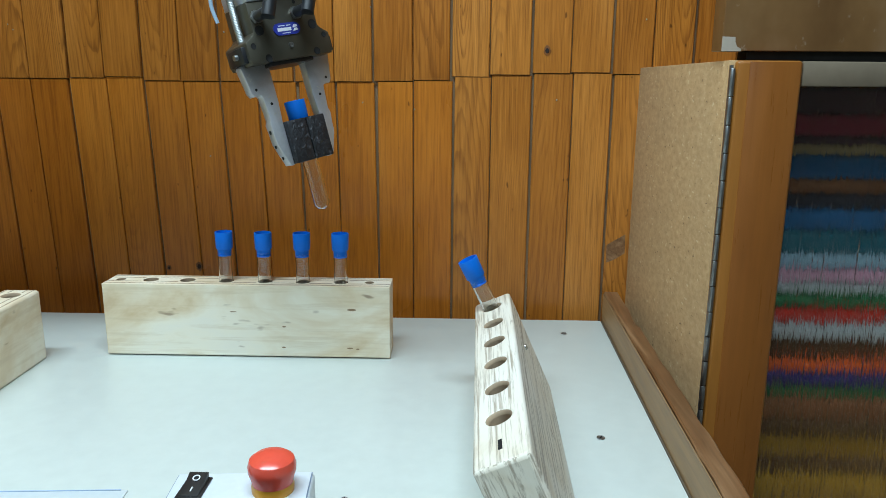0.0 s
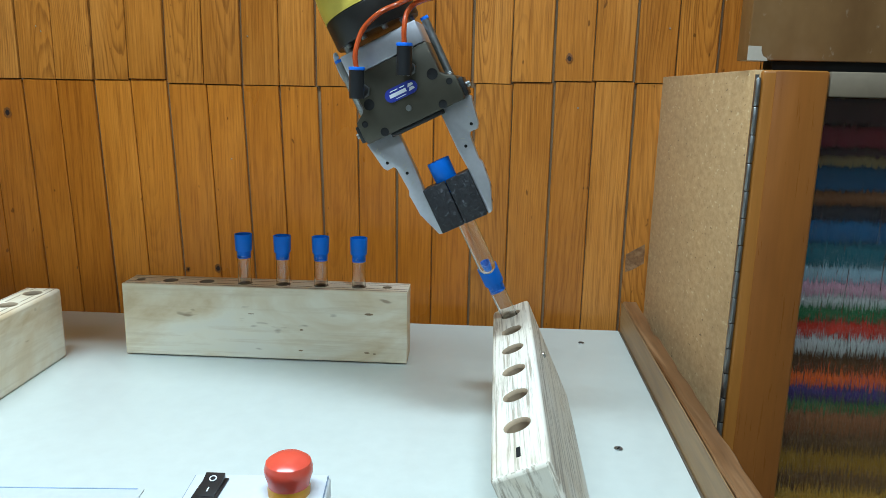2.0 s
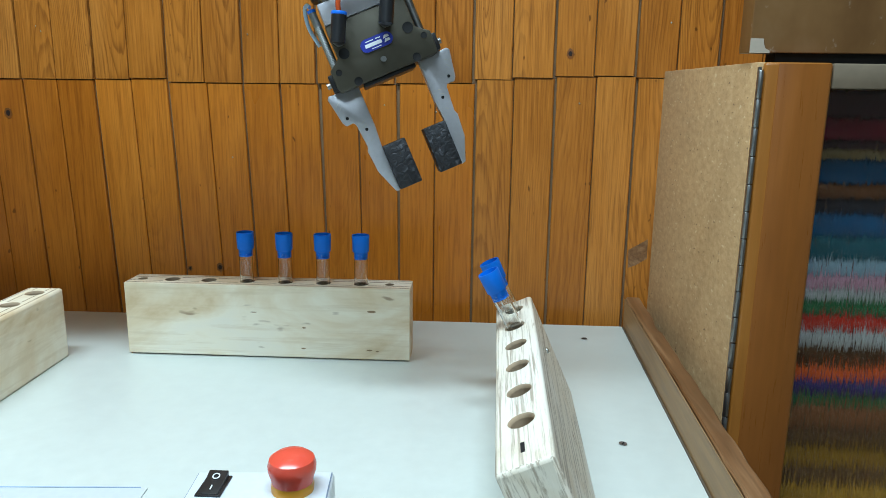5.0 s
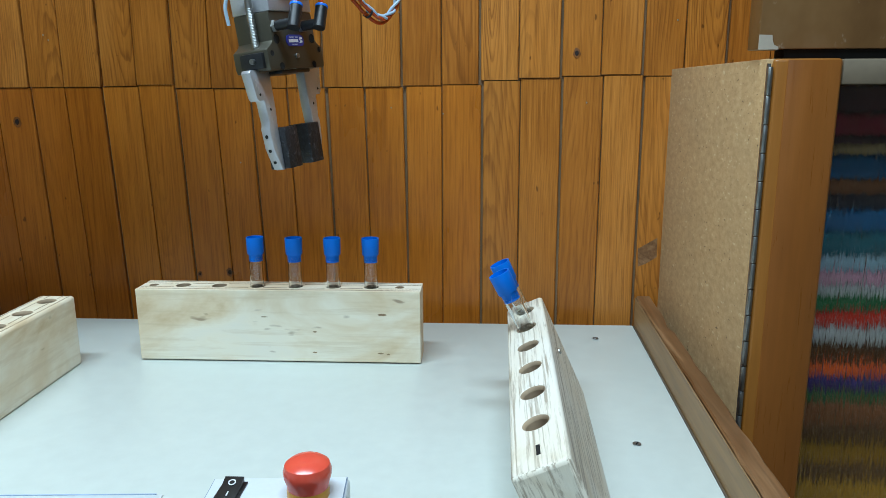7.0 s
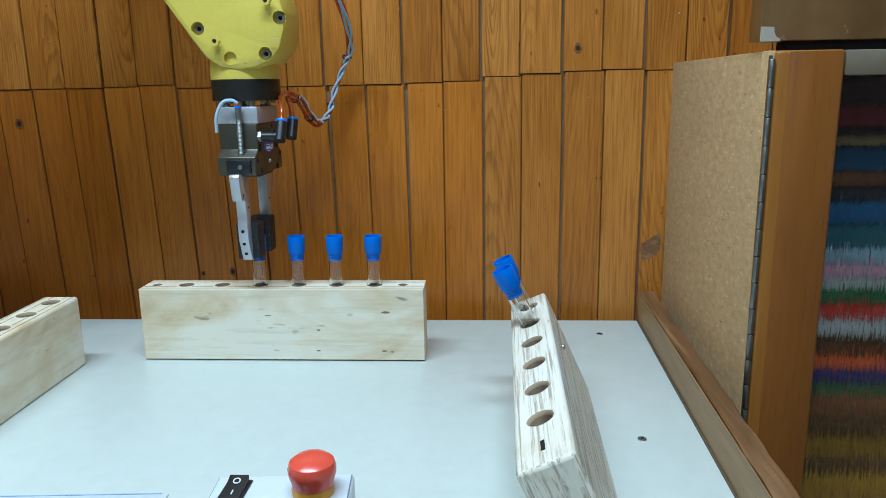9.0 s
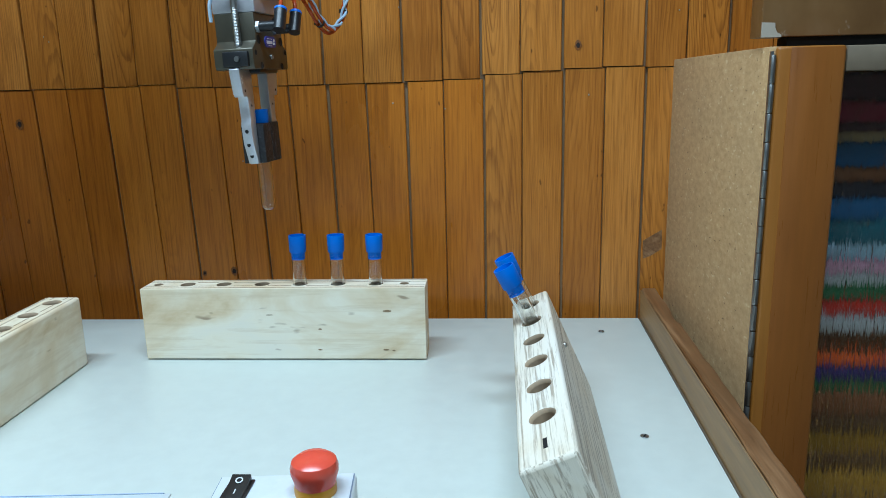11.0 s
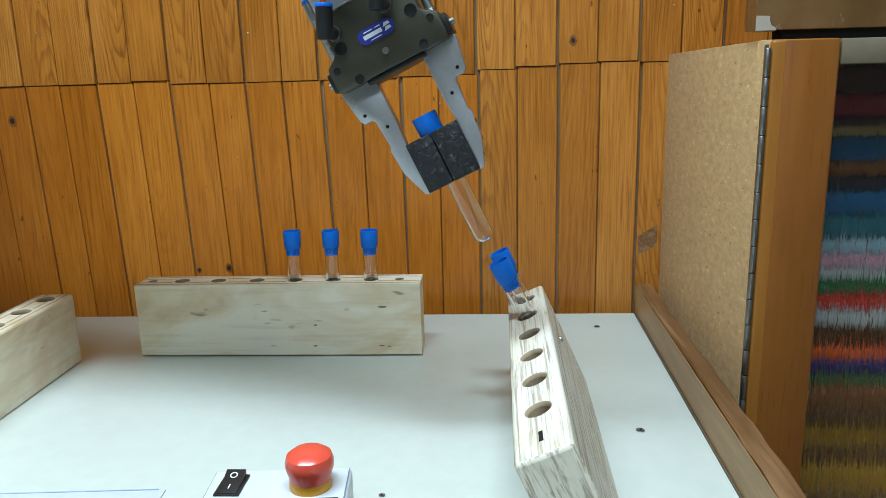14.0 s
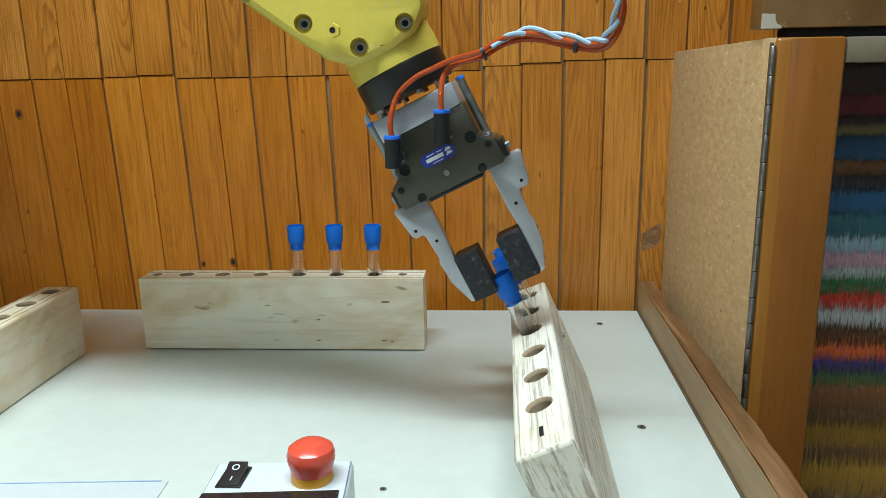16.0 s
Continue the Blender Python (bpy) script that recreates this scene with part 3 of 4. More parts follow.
def build_racks():
    # the rack along the wall; its length is its own y, turned to lie along x
    mid = -0.1025
    holes = [(-(x - mid), 0.0052 if k in (0, 7) else 0.0085) for k, x in enumerate(A_HOLES)][::-1]
    wall_rack = make_rack(pose(mid, 0.79 + RACK_W / 2, RACK_H, 0, 0, 90), RACK_W, -0.1675, 0.1675, holes, lambda x, y: 0.0018 - RACK_H,
              "pale plywood test tube rack with eight bored holes")
    for x, z, a, b in ((0.0206, 0.0602, 0.0052, 0.0013), (-0.0588, 0.0385, 0.0022, 0.0009), (-0.0600, 0.0130, 0.0026, 0.0008), (0.0180, 0.0130, 0.0034, 0.0009), (-0.1180, 0.0560, 0.0040, 0.0005), (0.0270, 0.0120, 0.0018, 0.0008)):
        lens = [(a * math.cos(2 * math.pi * k / 16), b * math.sin(2 * math.pi * k / 16)) for k in range(16)]
        part("nick", prism(lens, -0.0003, 0.0003), M_NICK, wall_rack, m=pose(-RACK_W / 2, mid - x, z - RACK_H, 0, 0, 90))
    # unseen strips, added to lift the block so shade draws a line beneath
    for y in (-0.155, 0.155):
        part("foot_strip", box(-RACK_W / 2 + 0.006, RACK_W / 2 - 0.006, y - 0.006, y + 0.006, -RACK_H, 0.0019 - RACK_H), M_GLUE, wall_rack)
    # the rack at the table's other side, along the depth
    holes = [(0.1475 - 0.0461 * k, 0.0085) for k in range(7)][::-1]
    make_rack(pose(-0.3525, 0.607, 0.083, 0, 0, 1.2), RACK_W, -0.170, 0.170, holes, lambda x, y: -0.083,
              "empty pale plywood test tube rack with bored holes")
    # the leaning rack
    m = tool(0.1771, 0.6374, 0.0985, 0, -24.0, -1.5)

    def foot(x, y):
        p = m @ Vector((x, y, 0))
        return -p.z / (m.to_3x3() @ Vector((0, 0, 1))).z
    holes = [(0.0485 * (1 - k), 0.0083) for k in range(6)][::-1]
    lean_rack = make_rack(m, 0.0388, -0.2545, 0.076, holes, foot, "leaning pale wooden test tube rack with grainy top and bored holes", layers=False, cuts=((-0.232, 1),), skin=M_GRAINY, end=M_ENDGRAIN)
    part("side_screw", lathe([(0, 0.0022), (0.0016, 0.0022), (0.0028, 0.0014), (0.0030, 0)], 14, pose(0.0194, -0.010, -0.030, 0, 90)), M_BOLT, lean_rack)


# ---- test tubes ----
def make_tube(m):
    tube = empty_thing("test_tube", "clear glass test tube with a bright blue plastic cap", "test tube", m, group="capped test tubes")
    r, t = 0.0079, 0.0010
    outer = [(0, -0.051)] + [(r * math.sin(a), -0.051 + r * (1 - math.cos(a))) for a in (0.3, 0.6, 0.9, 1.2, 1.45)] + [(r, -0.043), (r, 0.036)]
    inner = [(r - t, 0.036), (r - t, -0.043)] + [((r - t) * math.sin(a), -0.051 + t + (r - t) * (1 - math.cos(a))) for a in (1.2, 0.9, 0.6, 0.3)] + [(0, -0.051 + t)]
    part("tube", lathe(outer + inner, 28), M_GLASS, tube)
    cap = [(0, 0.0365), (0.0072, 0.0365), (0.0072, 0.0305), (0.0079, 0.0305), (0.0079, 0.032), (0.0076, 0.0325), (0.0079, 0.0335), (0.0079, 0.0385),
           (0.0090, 0.0388), (0.0096, 0.0398), (0.0101, 0.0578), (0.0099, 0.0588), (0.0089, 0.0588), (0.0083, 0.0475), (0, 0.0472)]
    part("cap", lathe(cap[3:], 30), M_BLUE, tube, "hollow bright blue plastic cap")
    return tube


# ---- gripper ----
def build_gripper():
    g = empty_thing("gripper", "olive-grey pneumatic two-finger gripper with aluminium fingers", "gripper")
    mm = 0.001
    low = [(-44.5, 96), (44.5, 96), (46, 101), (46, 116), (38, 121), (35.5, 124), (35.5, 151), (-35.5, 151), (-35.5, 124), (-38, 121), (-46, 116), (-46, 101)]
    body = part("body", prism([(x * mm, z * mm) for x, z in low], -0.021, 0.021, 0.0012), M_BODY, g)
    part("underside", box(-0.024, 0.024, -0.017, 0.017, 0.0925, 0.0965, 0.001), M_BLACK, g)
    part("adapter_plate", box(-0.0345, 0.0345, -0.0225, 0.0225, 0.1512, 0.1695, 0.0012), M_ALU, g, "bright aluminium adapter plate")
    for x, y in ((-0.026, -0.014), (0.026, -0.014), (-0.026, 0.014), (0.026, 0.014)):
        part("spacer", rod((x, y, 0.1695), (x, y, 0.176), 0.0038), M_STEEL, g)
    # bores on both broad faces, flat black discs painted as shaded holes
    for side in (-1, 1):
        for x, z, r in ((-29.2, 125, 4.6), (29.2, 125, 4.6), (-39.5, 112, 2.7), (39.5, 114, 2.7), (-27, 99.5, 3.6), (27, 99.5, 3.6), (15, 147, 1.8)):
            y = side * 0.0211
            bm = lathe([(0, 0.0), (r * mm * 0.86, 0.0), (r * mm, 0.0003)], 20)
            part("bore", bm, M_HOLE, body, m=pose(x * mm, y, z * mm, 90 if side < 0 else -90))
        bm = lathe([(0, 0.0012), (0.0010, 0.0012), (0.0011, 0.0017), (0.0024, 0.0017), (0.0026, 0)], 16)
        part("screw", bm, M_STEEL, body, m=pose(0, side * 0.0211, 0.1085, 90 if side < 0 else -90))
    # name plate with plain bars for its print
    plate = []
    for cx, a0 in ((0.009, -90), (-0.009, 90)):
        for k in range(9):
            a = radians(a0 + 180 * k / 8)
            plate.append((cx + 0.0055 * math.cos(a), 0.1235 + 0.0055 * math.sin(a)))
    np_ = part("name_plate", prism(plate, -0.0219, -0.0209), M_NAVY, g, "blue oval name plate")
    for x0, x1, z0, z1 in ((-0.0105, 0.0045, 0.1216, 0.1246), (-0.009, -0.002, 0.1262, 0.1269), (0.000, 0.0045, 0.1262, 0.1269), (-0.006, 0.003, 0.1194, 0.1200)):
        part("print_bar", box(x0, x1, -0.0221, -0.0218, z0, z1), M_WHITE, np_)
    for dz, flip in ((0.0016, 1), (-0.0016, -1)):
        swirl = prism([(0.0062, 0.1235 + dz - 0.0012), (0.0118, 0.1235 + dz - 0.0006), (0.0112, 0.1235 + dz + 0.0014), (0.0078, 0.1235 + dz + 0.0016)], -0.0221, -0.0218)
        part("print_swirl", swirl, M_WHITE, np_)
    # push-in elbows for the air hoses
    for xb, x in ((-0.0305, -0.0210), (0.0120, 0.0215)):
        up = Vector((0.449, 0, 0.893))
        foot, bend = Vector((xb + 0.0018, -0.0205, 0.137)), Vector((xb + 0.0018, -0.0445, 0.137))
        top = bend + up * 0.0165
        bm = rod(foot, bend + Vector((0, -0.0035, 0)), 0.0050, 18)
        rod(bend - up * 0.0055, top, 0.0061, 20, bm)
        f = part("hose_elbow", bm, M_BLACK, g, "black push-in hose elbow")
        part("nut", lathe([(0, 0), (0.0062, 0), (0.0062, 0.004), (0, 0.004)], 6, pose(xb + 0.0018, -0.0205, 0.137, 90)), M_STEEL, f)
        part("release_ring", lathe([(0.0030, 0.0), (0.0062, 0.0), (0.0066, 0.0013), (0.0062, 0.0026), (0.0030, 0.0026)], 20, Matrix.Translation(top) @ up.to_track_quat("Z", "Y").to_matrix().to_4x4()), M_BLUE_RING, f, "bright blue release ring")
    # side rods, their heads and stop blocks
    for s in (-1, 1):
        r = part("sensor_rod", rod((s * 0.0405, -0.004, 0.1175), (s * 0.0405, -0.004, 0.168), 0.0034), M_STEEL, g, "shiny threaded sensor rod")
        bm = bmesh.new()
        for k in range(26 if s < 0 else 2):
            lathe([(0.0034, 0), (0.00365, 0.0006), (0.0034, 0.0012)], 14, pose(s * 0.0405, -0.004, 0.119 + 0.0014 * k), bm)
        part("thread", bm, M_STEEL, r)
        part("rod_head", rod((s * 0.0405, -0.004, 0.168), (s * 0.0405, -0.004, 0.1705), 0.0036), M_BLUE_RING, r)
        part("stop_block", box(s * 0.0455 - 0.0045, s * 0.0455 + 0.0045, -0.0165, 0.0105, 0.0985, 0.1135, 0.0012), M_BLACK, g, "blue-black stop block")
        part("stop_screw", rod((s * 0.046, -0.006, 0.106), (s * 0.0535, -0.006, 0.106), 0.0026, 12), M_STEEL, g)
    part("sensor_wire", hose(spline([(-0.0405, -0.004, 0.173), (-0.042, 0.002, 0.1765), (-0.0455, 0.011, 0.174), (-0.048, 0.0175, 0.160), (-0.0455, 0.0195, 0.143)], 8), 0.0018, 8), M_CABLE, g, "thin grey sensor wire")
    # the hose and cable bundle swings out and up
    core = [(0.020, -0.036, 0.178), (0.030, -0.036, 0.184), (0.046, -0.0355, 0.1805), (0.0646, -0.0348, 0.1765), (0.085, -0.032, 0.177), (0.1045, -0.0312, 0.170), (0.1272, -0.0345, 0.152),
            (0.143, -0.040, 0.142), (0.155, -0.046, 0.145), (0.167, -0.052, 0.159), (0.1715, -0.0565, 0.1800), (0.1745, -0.067, 0.207), (0.171, -0.076, 0.225), (0.160, -0.084, 0.240), (0.125, -0.088, 0.272), (0.080, -0.075, 0.330)]
    bundle = spline(core, 8)
    a = [Vector((-0.0213, -0.0445, 0.1520)), Vector((-0.0165, -0.044, 0.1640)), Vector((-0.004, -0.039, 0.178)), Vector((0.014, -0.039, 0.1835)), Vector((0.030, -0.036, 0.1835))]
    hose_a = spline(a + [Vector(p) + Vector((0, -0.0028, 0.0018)) for p in core[2:]], 8)
    b = [Vector((0.0212, -0.0445, 0.1520)), Vector((0.0265, -0.0425, 0.1640)), Vector((0.034, -0.0355, 0.1755))]
    hose_b = spline(b + [Vector(p) + Vector((0, 0.002, -0.0022)) for p in core[2:]], 8)
    part("air_hose", hose(hose_a, 0.0021, 10), M_HOSE, g, "translucent orange air hose")
    part("air_hose", hose(hose_b, 0.0021, 10), M_HOSE, g, "translucent orange air hose")
    for ph in (0, math.pi):
        line = []
        for k, p in enumerate(bundle[28:]):
            q = k * 0.42 + ph
            lift = 0.0052 * min(1, k / 10)
            i = k + 28
            d = (bundle[min(i + 1, len(bundle) - 1)] - bundle[i - 1]).normalized()
            side = Vector((-d.z, 0, d.x)) * (lift * (0.72 + 0.42 * math.sin(q)))
            line.append(p + side + Vector((0, 0.0026 * math.cos(q) - 0.002, 0)))
        part("cable", hose(line, 0.0017, 8), M_CABLE, g, "pale blue twisted cable")
    for k in (25, 49, 75, 97):
        d = (bundle[k + 1] - bundle[k - 1]).normalized()
        m = Matrix.Translation(bundle[k]) @ d.to_track_quat("Z", "Y").to_matrix().to_4x4()
        t = lathe([(0.0047, -0.0012), (0.0058, -0.0012), (0.0058, 0.0012), (0.0047, 0.0012), (0.0047, -0.0012)], 16, m)
        bm_box(t, 0.0050, 0.0085, -0.0012, 0.0012, -0.0012, 0.0012, m)
        part("cable_tie", t, M_BLACK, g, "black cable tie")
    # fingers: plates in the jaw plane, with a foam pad on each
    shape = [(-20.0, 97.5), (-47.5, 98.5), (-49.5, 96), (-48, 88), (-45.5, 72.5), (-43, 69), (-36.5, 69.5), (-35.0, 67), (-33.3, 45.5), (-35.0, 41.5), (-34.2, 33), (-33.5, 22), (-25.5, 0), (-21.5, -1.0), (-21.5, 42), (-20.0, 60)]
    fingers = []
    for s in (-1, 1):
        out = [(-s * x * mm, z * mm) for x, z in shape]
        finger = part("finger", prism(out if s < 0 else out[::-1], -0.0055, 0.0055, 0.0007), M_ALU, g, "scratched aluminium gripper finger")
        for z in (75, 60, 34, 20, 8):
            x = {75: -40, 60: -28, 34: -27, 20: -27, 8: -25}[z]
            if z > 50:
                for face in (-1, 1):
                    part("bore", lathe([(0, 0.0), (0.0011, 0.0), (0.0014, 0.0002)], 14, pose(-s * x * mm, face * 0.00555, z * mm, 90 if face < 0 else -90)), M_HOLE, finger)
            else:
                edge = {34: 34.3, 20: 32.9, 8: 28.5}[z]
                part("bore", lathe([(0, 0.0), (0.0016, 0.0), (0.002, 0.0002)], 14, pose(s * (edge + 0.3) * mm, 0, z * mm, 0, s * 90)), M_HOLE, finger)
        for px, pz, dx, dz in ((-44.5, 82, 3.2, 3.5), (-45.5, 87, 4.0, 3.0), (-42, 79, 2.0, 3.0), (-31, 62, 4.5, 2.4), (-30, 66, 3.4, 1.6), (-29, 49, 2.6, 1.6)):
            sliver = [(-s * a * mm, b * mm) for a, b in ((px, pz), (px + dx, pz + dz), (px + dx - 0.1, pz + dz + 0.45), (px + 0.3, pz + 0.5))]
            part("scratch", prism(sliver if s < 0 else sliver[::-1], -0.00562, -0.00545), M_SCUFF, finger, "bright scratch")
        x0, x1 = sorted((s * 0.0213, s * 0.0004))
        pad = box(x0, x1, -0.0125, 0.0125, 0.0, 0.041, 0.001)
        part("pad", pad, M_FOAM, finger, "black ribbed foam pad")
        fingers.append(finger)
    return g, fingers


# ---- robot arm ----
J5 = (0.012, 0.0, 0.259)


SHOULDER = (-0.62, 0.72, 0.350)
ELBOW = (-0.145, 0.0, 0.275)


def build_robot():
    arm = empty_thing("robot_arm", "yellow painted industrial robot forearm and wrist", "robot arm")
    wrist = part("wrist", lathe([(0, 0.1985), (0.0375, 0.1985), (0.0375, 0.209), (0.036, 0.226), (0.034, 0.258), (0.030, 0.268), (0, 0.270)], 40), M_YELLOW, arm, "yellow painted wrist neck")
    part("flange_ring", lathe([(0, 0.1755), (0.0365, 0.1755), (0.0373, 0.177), (0.0373, 0.1975), (0.0365, 0.1986), (0, 0.1986)], 48), M_RING, wrist, "black flange ring")
    for k in range(10):
        a = 2 * math.pi * k / 10
        part("flange_bolt", rod((0.030 * math.cos(a), 0.030 * math.sin(a), 0.1725), (0.030 * math.cos(a), 0.030 * math.sin(a), 0.1757), 0.0026, 10), M_STEEL, wrist)
    # the forearm, in a frame at the joint
    cx, cz = J5[0], J5[2]
    out = [(-38, 226), (-24, 214), (-6, 209), (14, 209), (31, 214), (44, 226), (51, 243), (54, 262), (51, 283), (43, 302), (25, 335), (-10, 392), (-75, 500), (-190, 500), (-119, 369), (-74, 292), (-50, 247)]
    pts = [(x * 0.001 - cx, z * 0.001 - cz) for x, z in out]
    fore = part("forearm", prism(pts, -0.040, 0.030, 0.006), M_YELLOW, arm, "yellow painted cast forearm")
    inner = [(x * 0.97 - 0.0005, z * 0.965) for x, z in pts]
    cover = part("cover", prism(inner, -0.0445, -0.0395, 0.003), M_YELLOW, fore, "smooth yellow cover plate")
    drill = bmesh.new()
    for x, z in BOLTS:
        lathe([(0, 0), (0.0068, 0), (0.0074, 0.016), (0, 0.016)], 24, pose(x * 0.001 - cx, -0.0335, z * 0.001 - cz, 90), drill)
    bored(cover, drill.copy())
    bored(fore, drill)
    # bare scuffs in the paint near the joint
    for x0, x1, z0, z1, w, mat in ((12, 24, 238.5, 237.2, 0.25, M_SCUFF), (27, 33, 236.6, 236.0, 0.35, M_SCUFF), (34, 45, 236.2, 235.0, 0.5, M_SCUFF), (-3.5, -0.5, 221, 216, 0.7, M_SCUFF), (3, 7, 215.6, 214.4, 0.5, M_HOLE)):
        line = [(x0, z0), (x1, z1 - w * 0.2), (x1 + w * 0.5, z1 + w * 0.6), ((x0 + x1) / 2, (z0 + z1) / 2 + w)]
        part("scuff", prism([(x * 0.001 - cx, z * 0.001 - cz) for x, z in line], -0.04475, -0.04445), mat, fore, "bare scuff in the paint")
    for x, z in BOLTS:
        p = pose(x * 0.001 - cx, -0.0333, z * 0.001 - cz, 90)
        b = part("bolt", lathe([(0, 0.0008), (0.0024, 0.0008), (0.0025, 0.0026), (0.0044, 0.0026), (0.0047, 0.0022), (0.0047, 0.0)], 22), M_BOLT, fore, "recessed steel socket bolt", p)
        part("socket", lathe([(0, 0.0012), (0.0025, 0.0012), (0.0025, 0.0010)], 6), M_HOLE, b)
    for x, z in ((-21.5, 240.5), (38.6, 273.5)):
        p = pose(x * 0.001 - cx, -0.0447, z * 0.001 - cz, 90)
        b = part("plug", lathe([(0.0, 0.0035), (0.0024, 0.0035), (0.0026, 0.0044), (0.0052, 0.0044), (0.0058, 0.0)], 6), M_YELLOW, fore, "yellow hexagonal plug", p)
        part("socket", lathe([(0, 0.0041), (0.0021, 0.0041), (0.0021, 0.0040)], 12), M_HOLE, b)
    part("elbow", lathe([(0, -0.056), (0.070, -0.056), (0.075, -0.050), (0.075, 0.050), (0.070, 0.056), (0, 0.056)], 40, pose(*ELBOW, 90)), M_YELLOW, fore, "round yellow elbow housing")
    # the upper arm reaches back from the elbow to the shoulder, whose column stands on the table
    out = [(-0.07, 0.034), (-0.085, 0.0), (-0.07, -0.056), (-0.03, -0.082), (0.03, -0.086), (0.40, -0.090), (0.52, -0.085), (0.56, -0.04), (0.56, 0.03), (0.52, 0.055), (0.40, 0.050), (0.03, 0.048), (-0.03, 0.050)]
    upper = part("upper_arm", prism([(-x, z) for x, z in out[::-1]], -0.028, 0.052, 0.008), M_YELLOW, arm, "yellow painted cast upper arm")
    # unseen shoulder, turret and base, added to carry the arm and shade the wall
    part("shoulder_housing", lathe([(0, -0.075), (0.100, -0.075), (0.108, -0.066), (0.108, 0.066), (0.100, 0.075), (0, 0.075)], 40, pose(*SHOULDER, 90)), M_YELLOW, arm, "round yellow shoulder housing")
    part("turret", lathe([(0, 0.12), (0.100, 0.12), (0.104, 0.13), (0.104, 0.25), (0.085, 0.33), (0, 0.33)], 40, pose(SHOULDER[0], SHOULDER[1], 0)), M_YELLOW, arm, "yellow painted turret")
    part("base", box(SHOULDER[0] - 0.115, SHOULDER[0] + 0.105, SHOULDER[1] - 0.095, SHOULDER[1] + 0.095, 0.0, 0.1198, 0.010, 3), M_YELLOW, arm, "yellow cast robot base")
    return arm, wrist, fore, upper


BOLTS = ((-11, 222), (27, 222), (48, 256), (34, 297), (-40, 256), (-69, 295), (-108.5, 359))
M_SCUFF = worn("bare_scuffed_metal", (0.62, 0.60, 0.50), 0.45, 0.3, grain=500, amount=0.2)
M_BOLT = worn("dark_oiled_steel", (0.36, 0.36, 0.33), 0.32, 0.8)


# ---- control box ----
def build_controls():
    m = pose(-0.0026, 0.4442, 0, 0, 0, 4.4)
    b = empty_thing("control_box", "light grey control box with switch and emergency stop", "control box", m)
    part("enclosure", box(-0.0475, 0.0475, -0.22, 0.0, 0.0, 0.050, 0.0025, 3), M_GREY, b)
    # a darker plate paints the shadow line around the lid
    part("seam", box(-0.0462, 0.0462, -0.2187, -0.0011, 0.0501, 0.0505), M_SEAM, b, "thin seam with its shadow in the colour")
    part("lid", box(-0.0455, 0.0455, -0.218, -0.0018, 0.0506, 0.0512, 0.0002), M_GREY, b)
    part("display_panel", box(-0.0461, 0.0424, -0.15, -0.0401, 0.0513, 0.0522, 0.0002), M_SCREEN, b, "dark glossy display panel")
    sw = part("rocker_switch", box(-0.0085, 0.0085, -0.0130, 0.0130, 0.0512, 0.0524, 0.0004), M_BLACK, b, "black rocker switch marked O and I", pose(-0.0305, -0.0205, 0, 0, 0, -4))
    prof = [(-0.0115, 0.0523), (-0.0115, 0.0528), (0.0, 0.0540), (0.0105, 0.0570), (0.0115, 0.0570), (0.0115, 0.0523)]
    bm = prism(prof, -0.0065, 0.0065, 0.0005)
    part("rocker", bm, M_BLACK, sw, m=pose(0, 0, 0, 0, 0, 90))
    part("mark_circle", lathe([(0.0018, 0), (0.0026, 0), (0.0026, 0.0004), (0.0018, 0.0004), (0.0018, 0)], 24, pose(0, 0.0055, 0.0558, 16)), M_WHITE, sw)
    part("mark_line", box(-0.0004, 0.0004, -0.0022, 0.0022, 0.0, 0.0004), M_WHITE, sw, m=pose(0, -0.0050, 0.0536, 6))
    e = empty_thing("emergency_stop", "red mushroom emergency stop button on a yellow collar", "button", m @ pose(0.0225, -0.0235, 0.0512))
    part("collar", lathe([(0, 0), (0.0140, 0), (0.0142, 0.004), (0.0136, 0.0062), (0, 0.0062)], 40), M_AMBER, e, "yellow collar")
    part("mushroom_head", lathe([(0, 0.006), (0.0136, 0.006), (0.0144, 0.010), (0.0158, 0.0145), (0.0160, 0.0185), (0.0148, 0.0225), (0.0112, 0.0252), (0.0060, 0.0264), (0, 0.0267)], 48), M_RED, e)
    tray = empty_thing("flat_tray", "low flat light grey tray with raised rim", "tray", pose(0, 0, 0, 0, 0, 3.5))
    part("base", box(-0.50, -0.085, 0.20, 0.5055, 0.0, 0.0012, 0.0003), M_TRAY, tray)
    part("rim", box(-0.50, -0.090, 0.5045, 0.5055, 0.0013, 0.0020, 0.0002), M_RIM, tray, "pale blue rim")


M_SEAM = worn("blue_grey_seam", (0.20, 0.26, 0.36), 0.5)
M_RIM = worn("pale_blue_rim", (0.42, 0.53, 0.72), 0.4)
M_TRAY = worn("cool_white_sheet", (0.62, 0.67, 0.69), 0.4, amount=0.01)


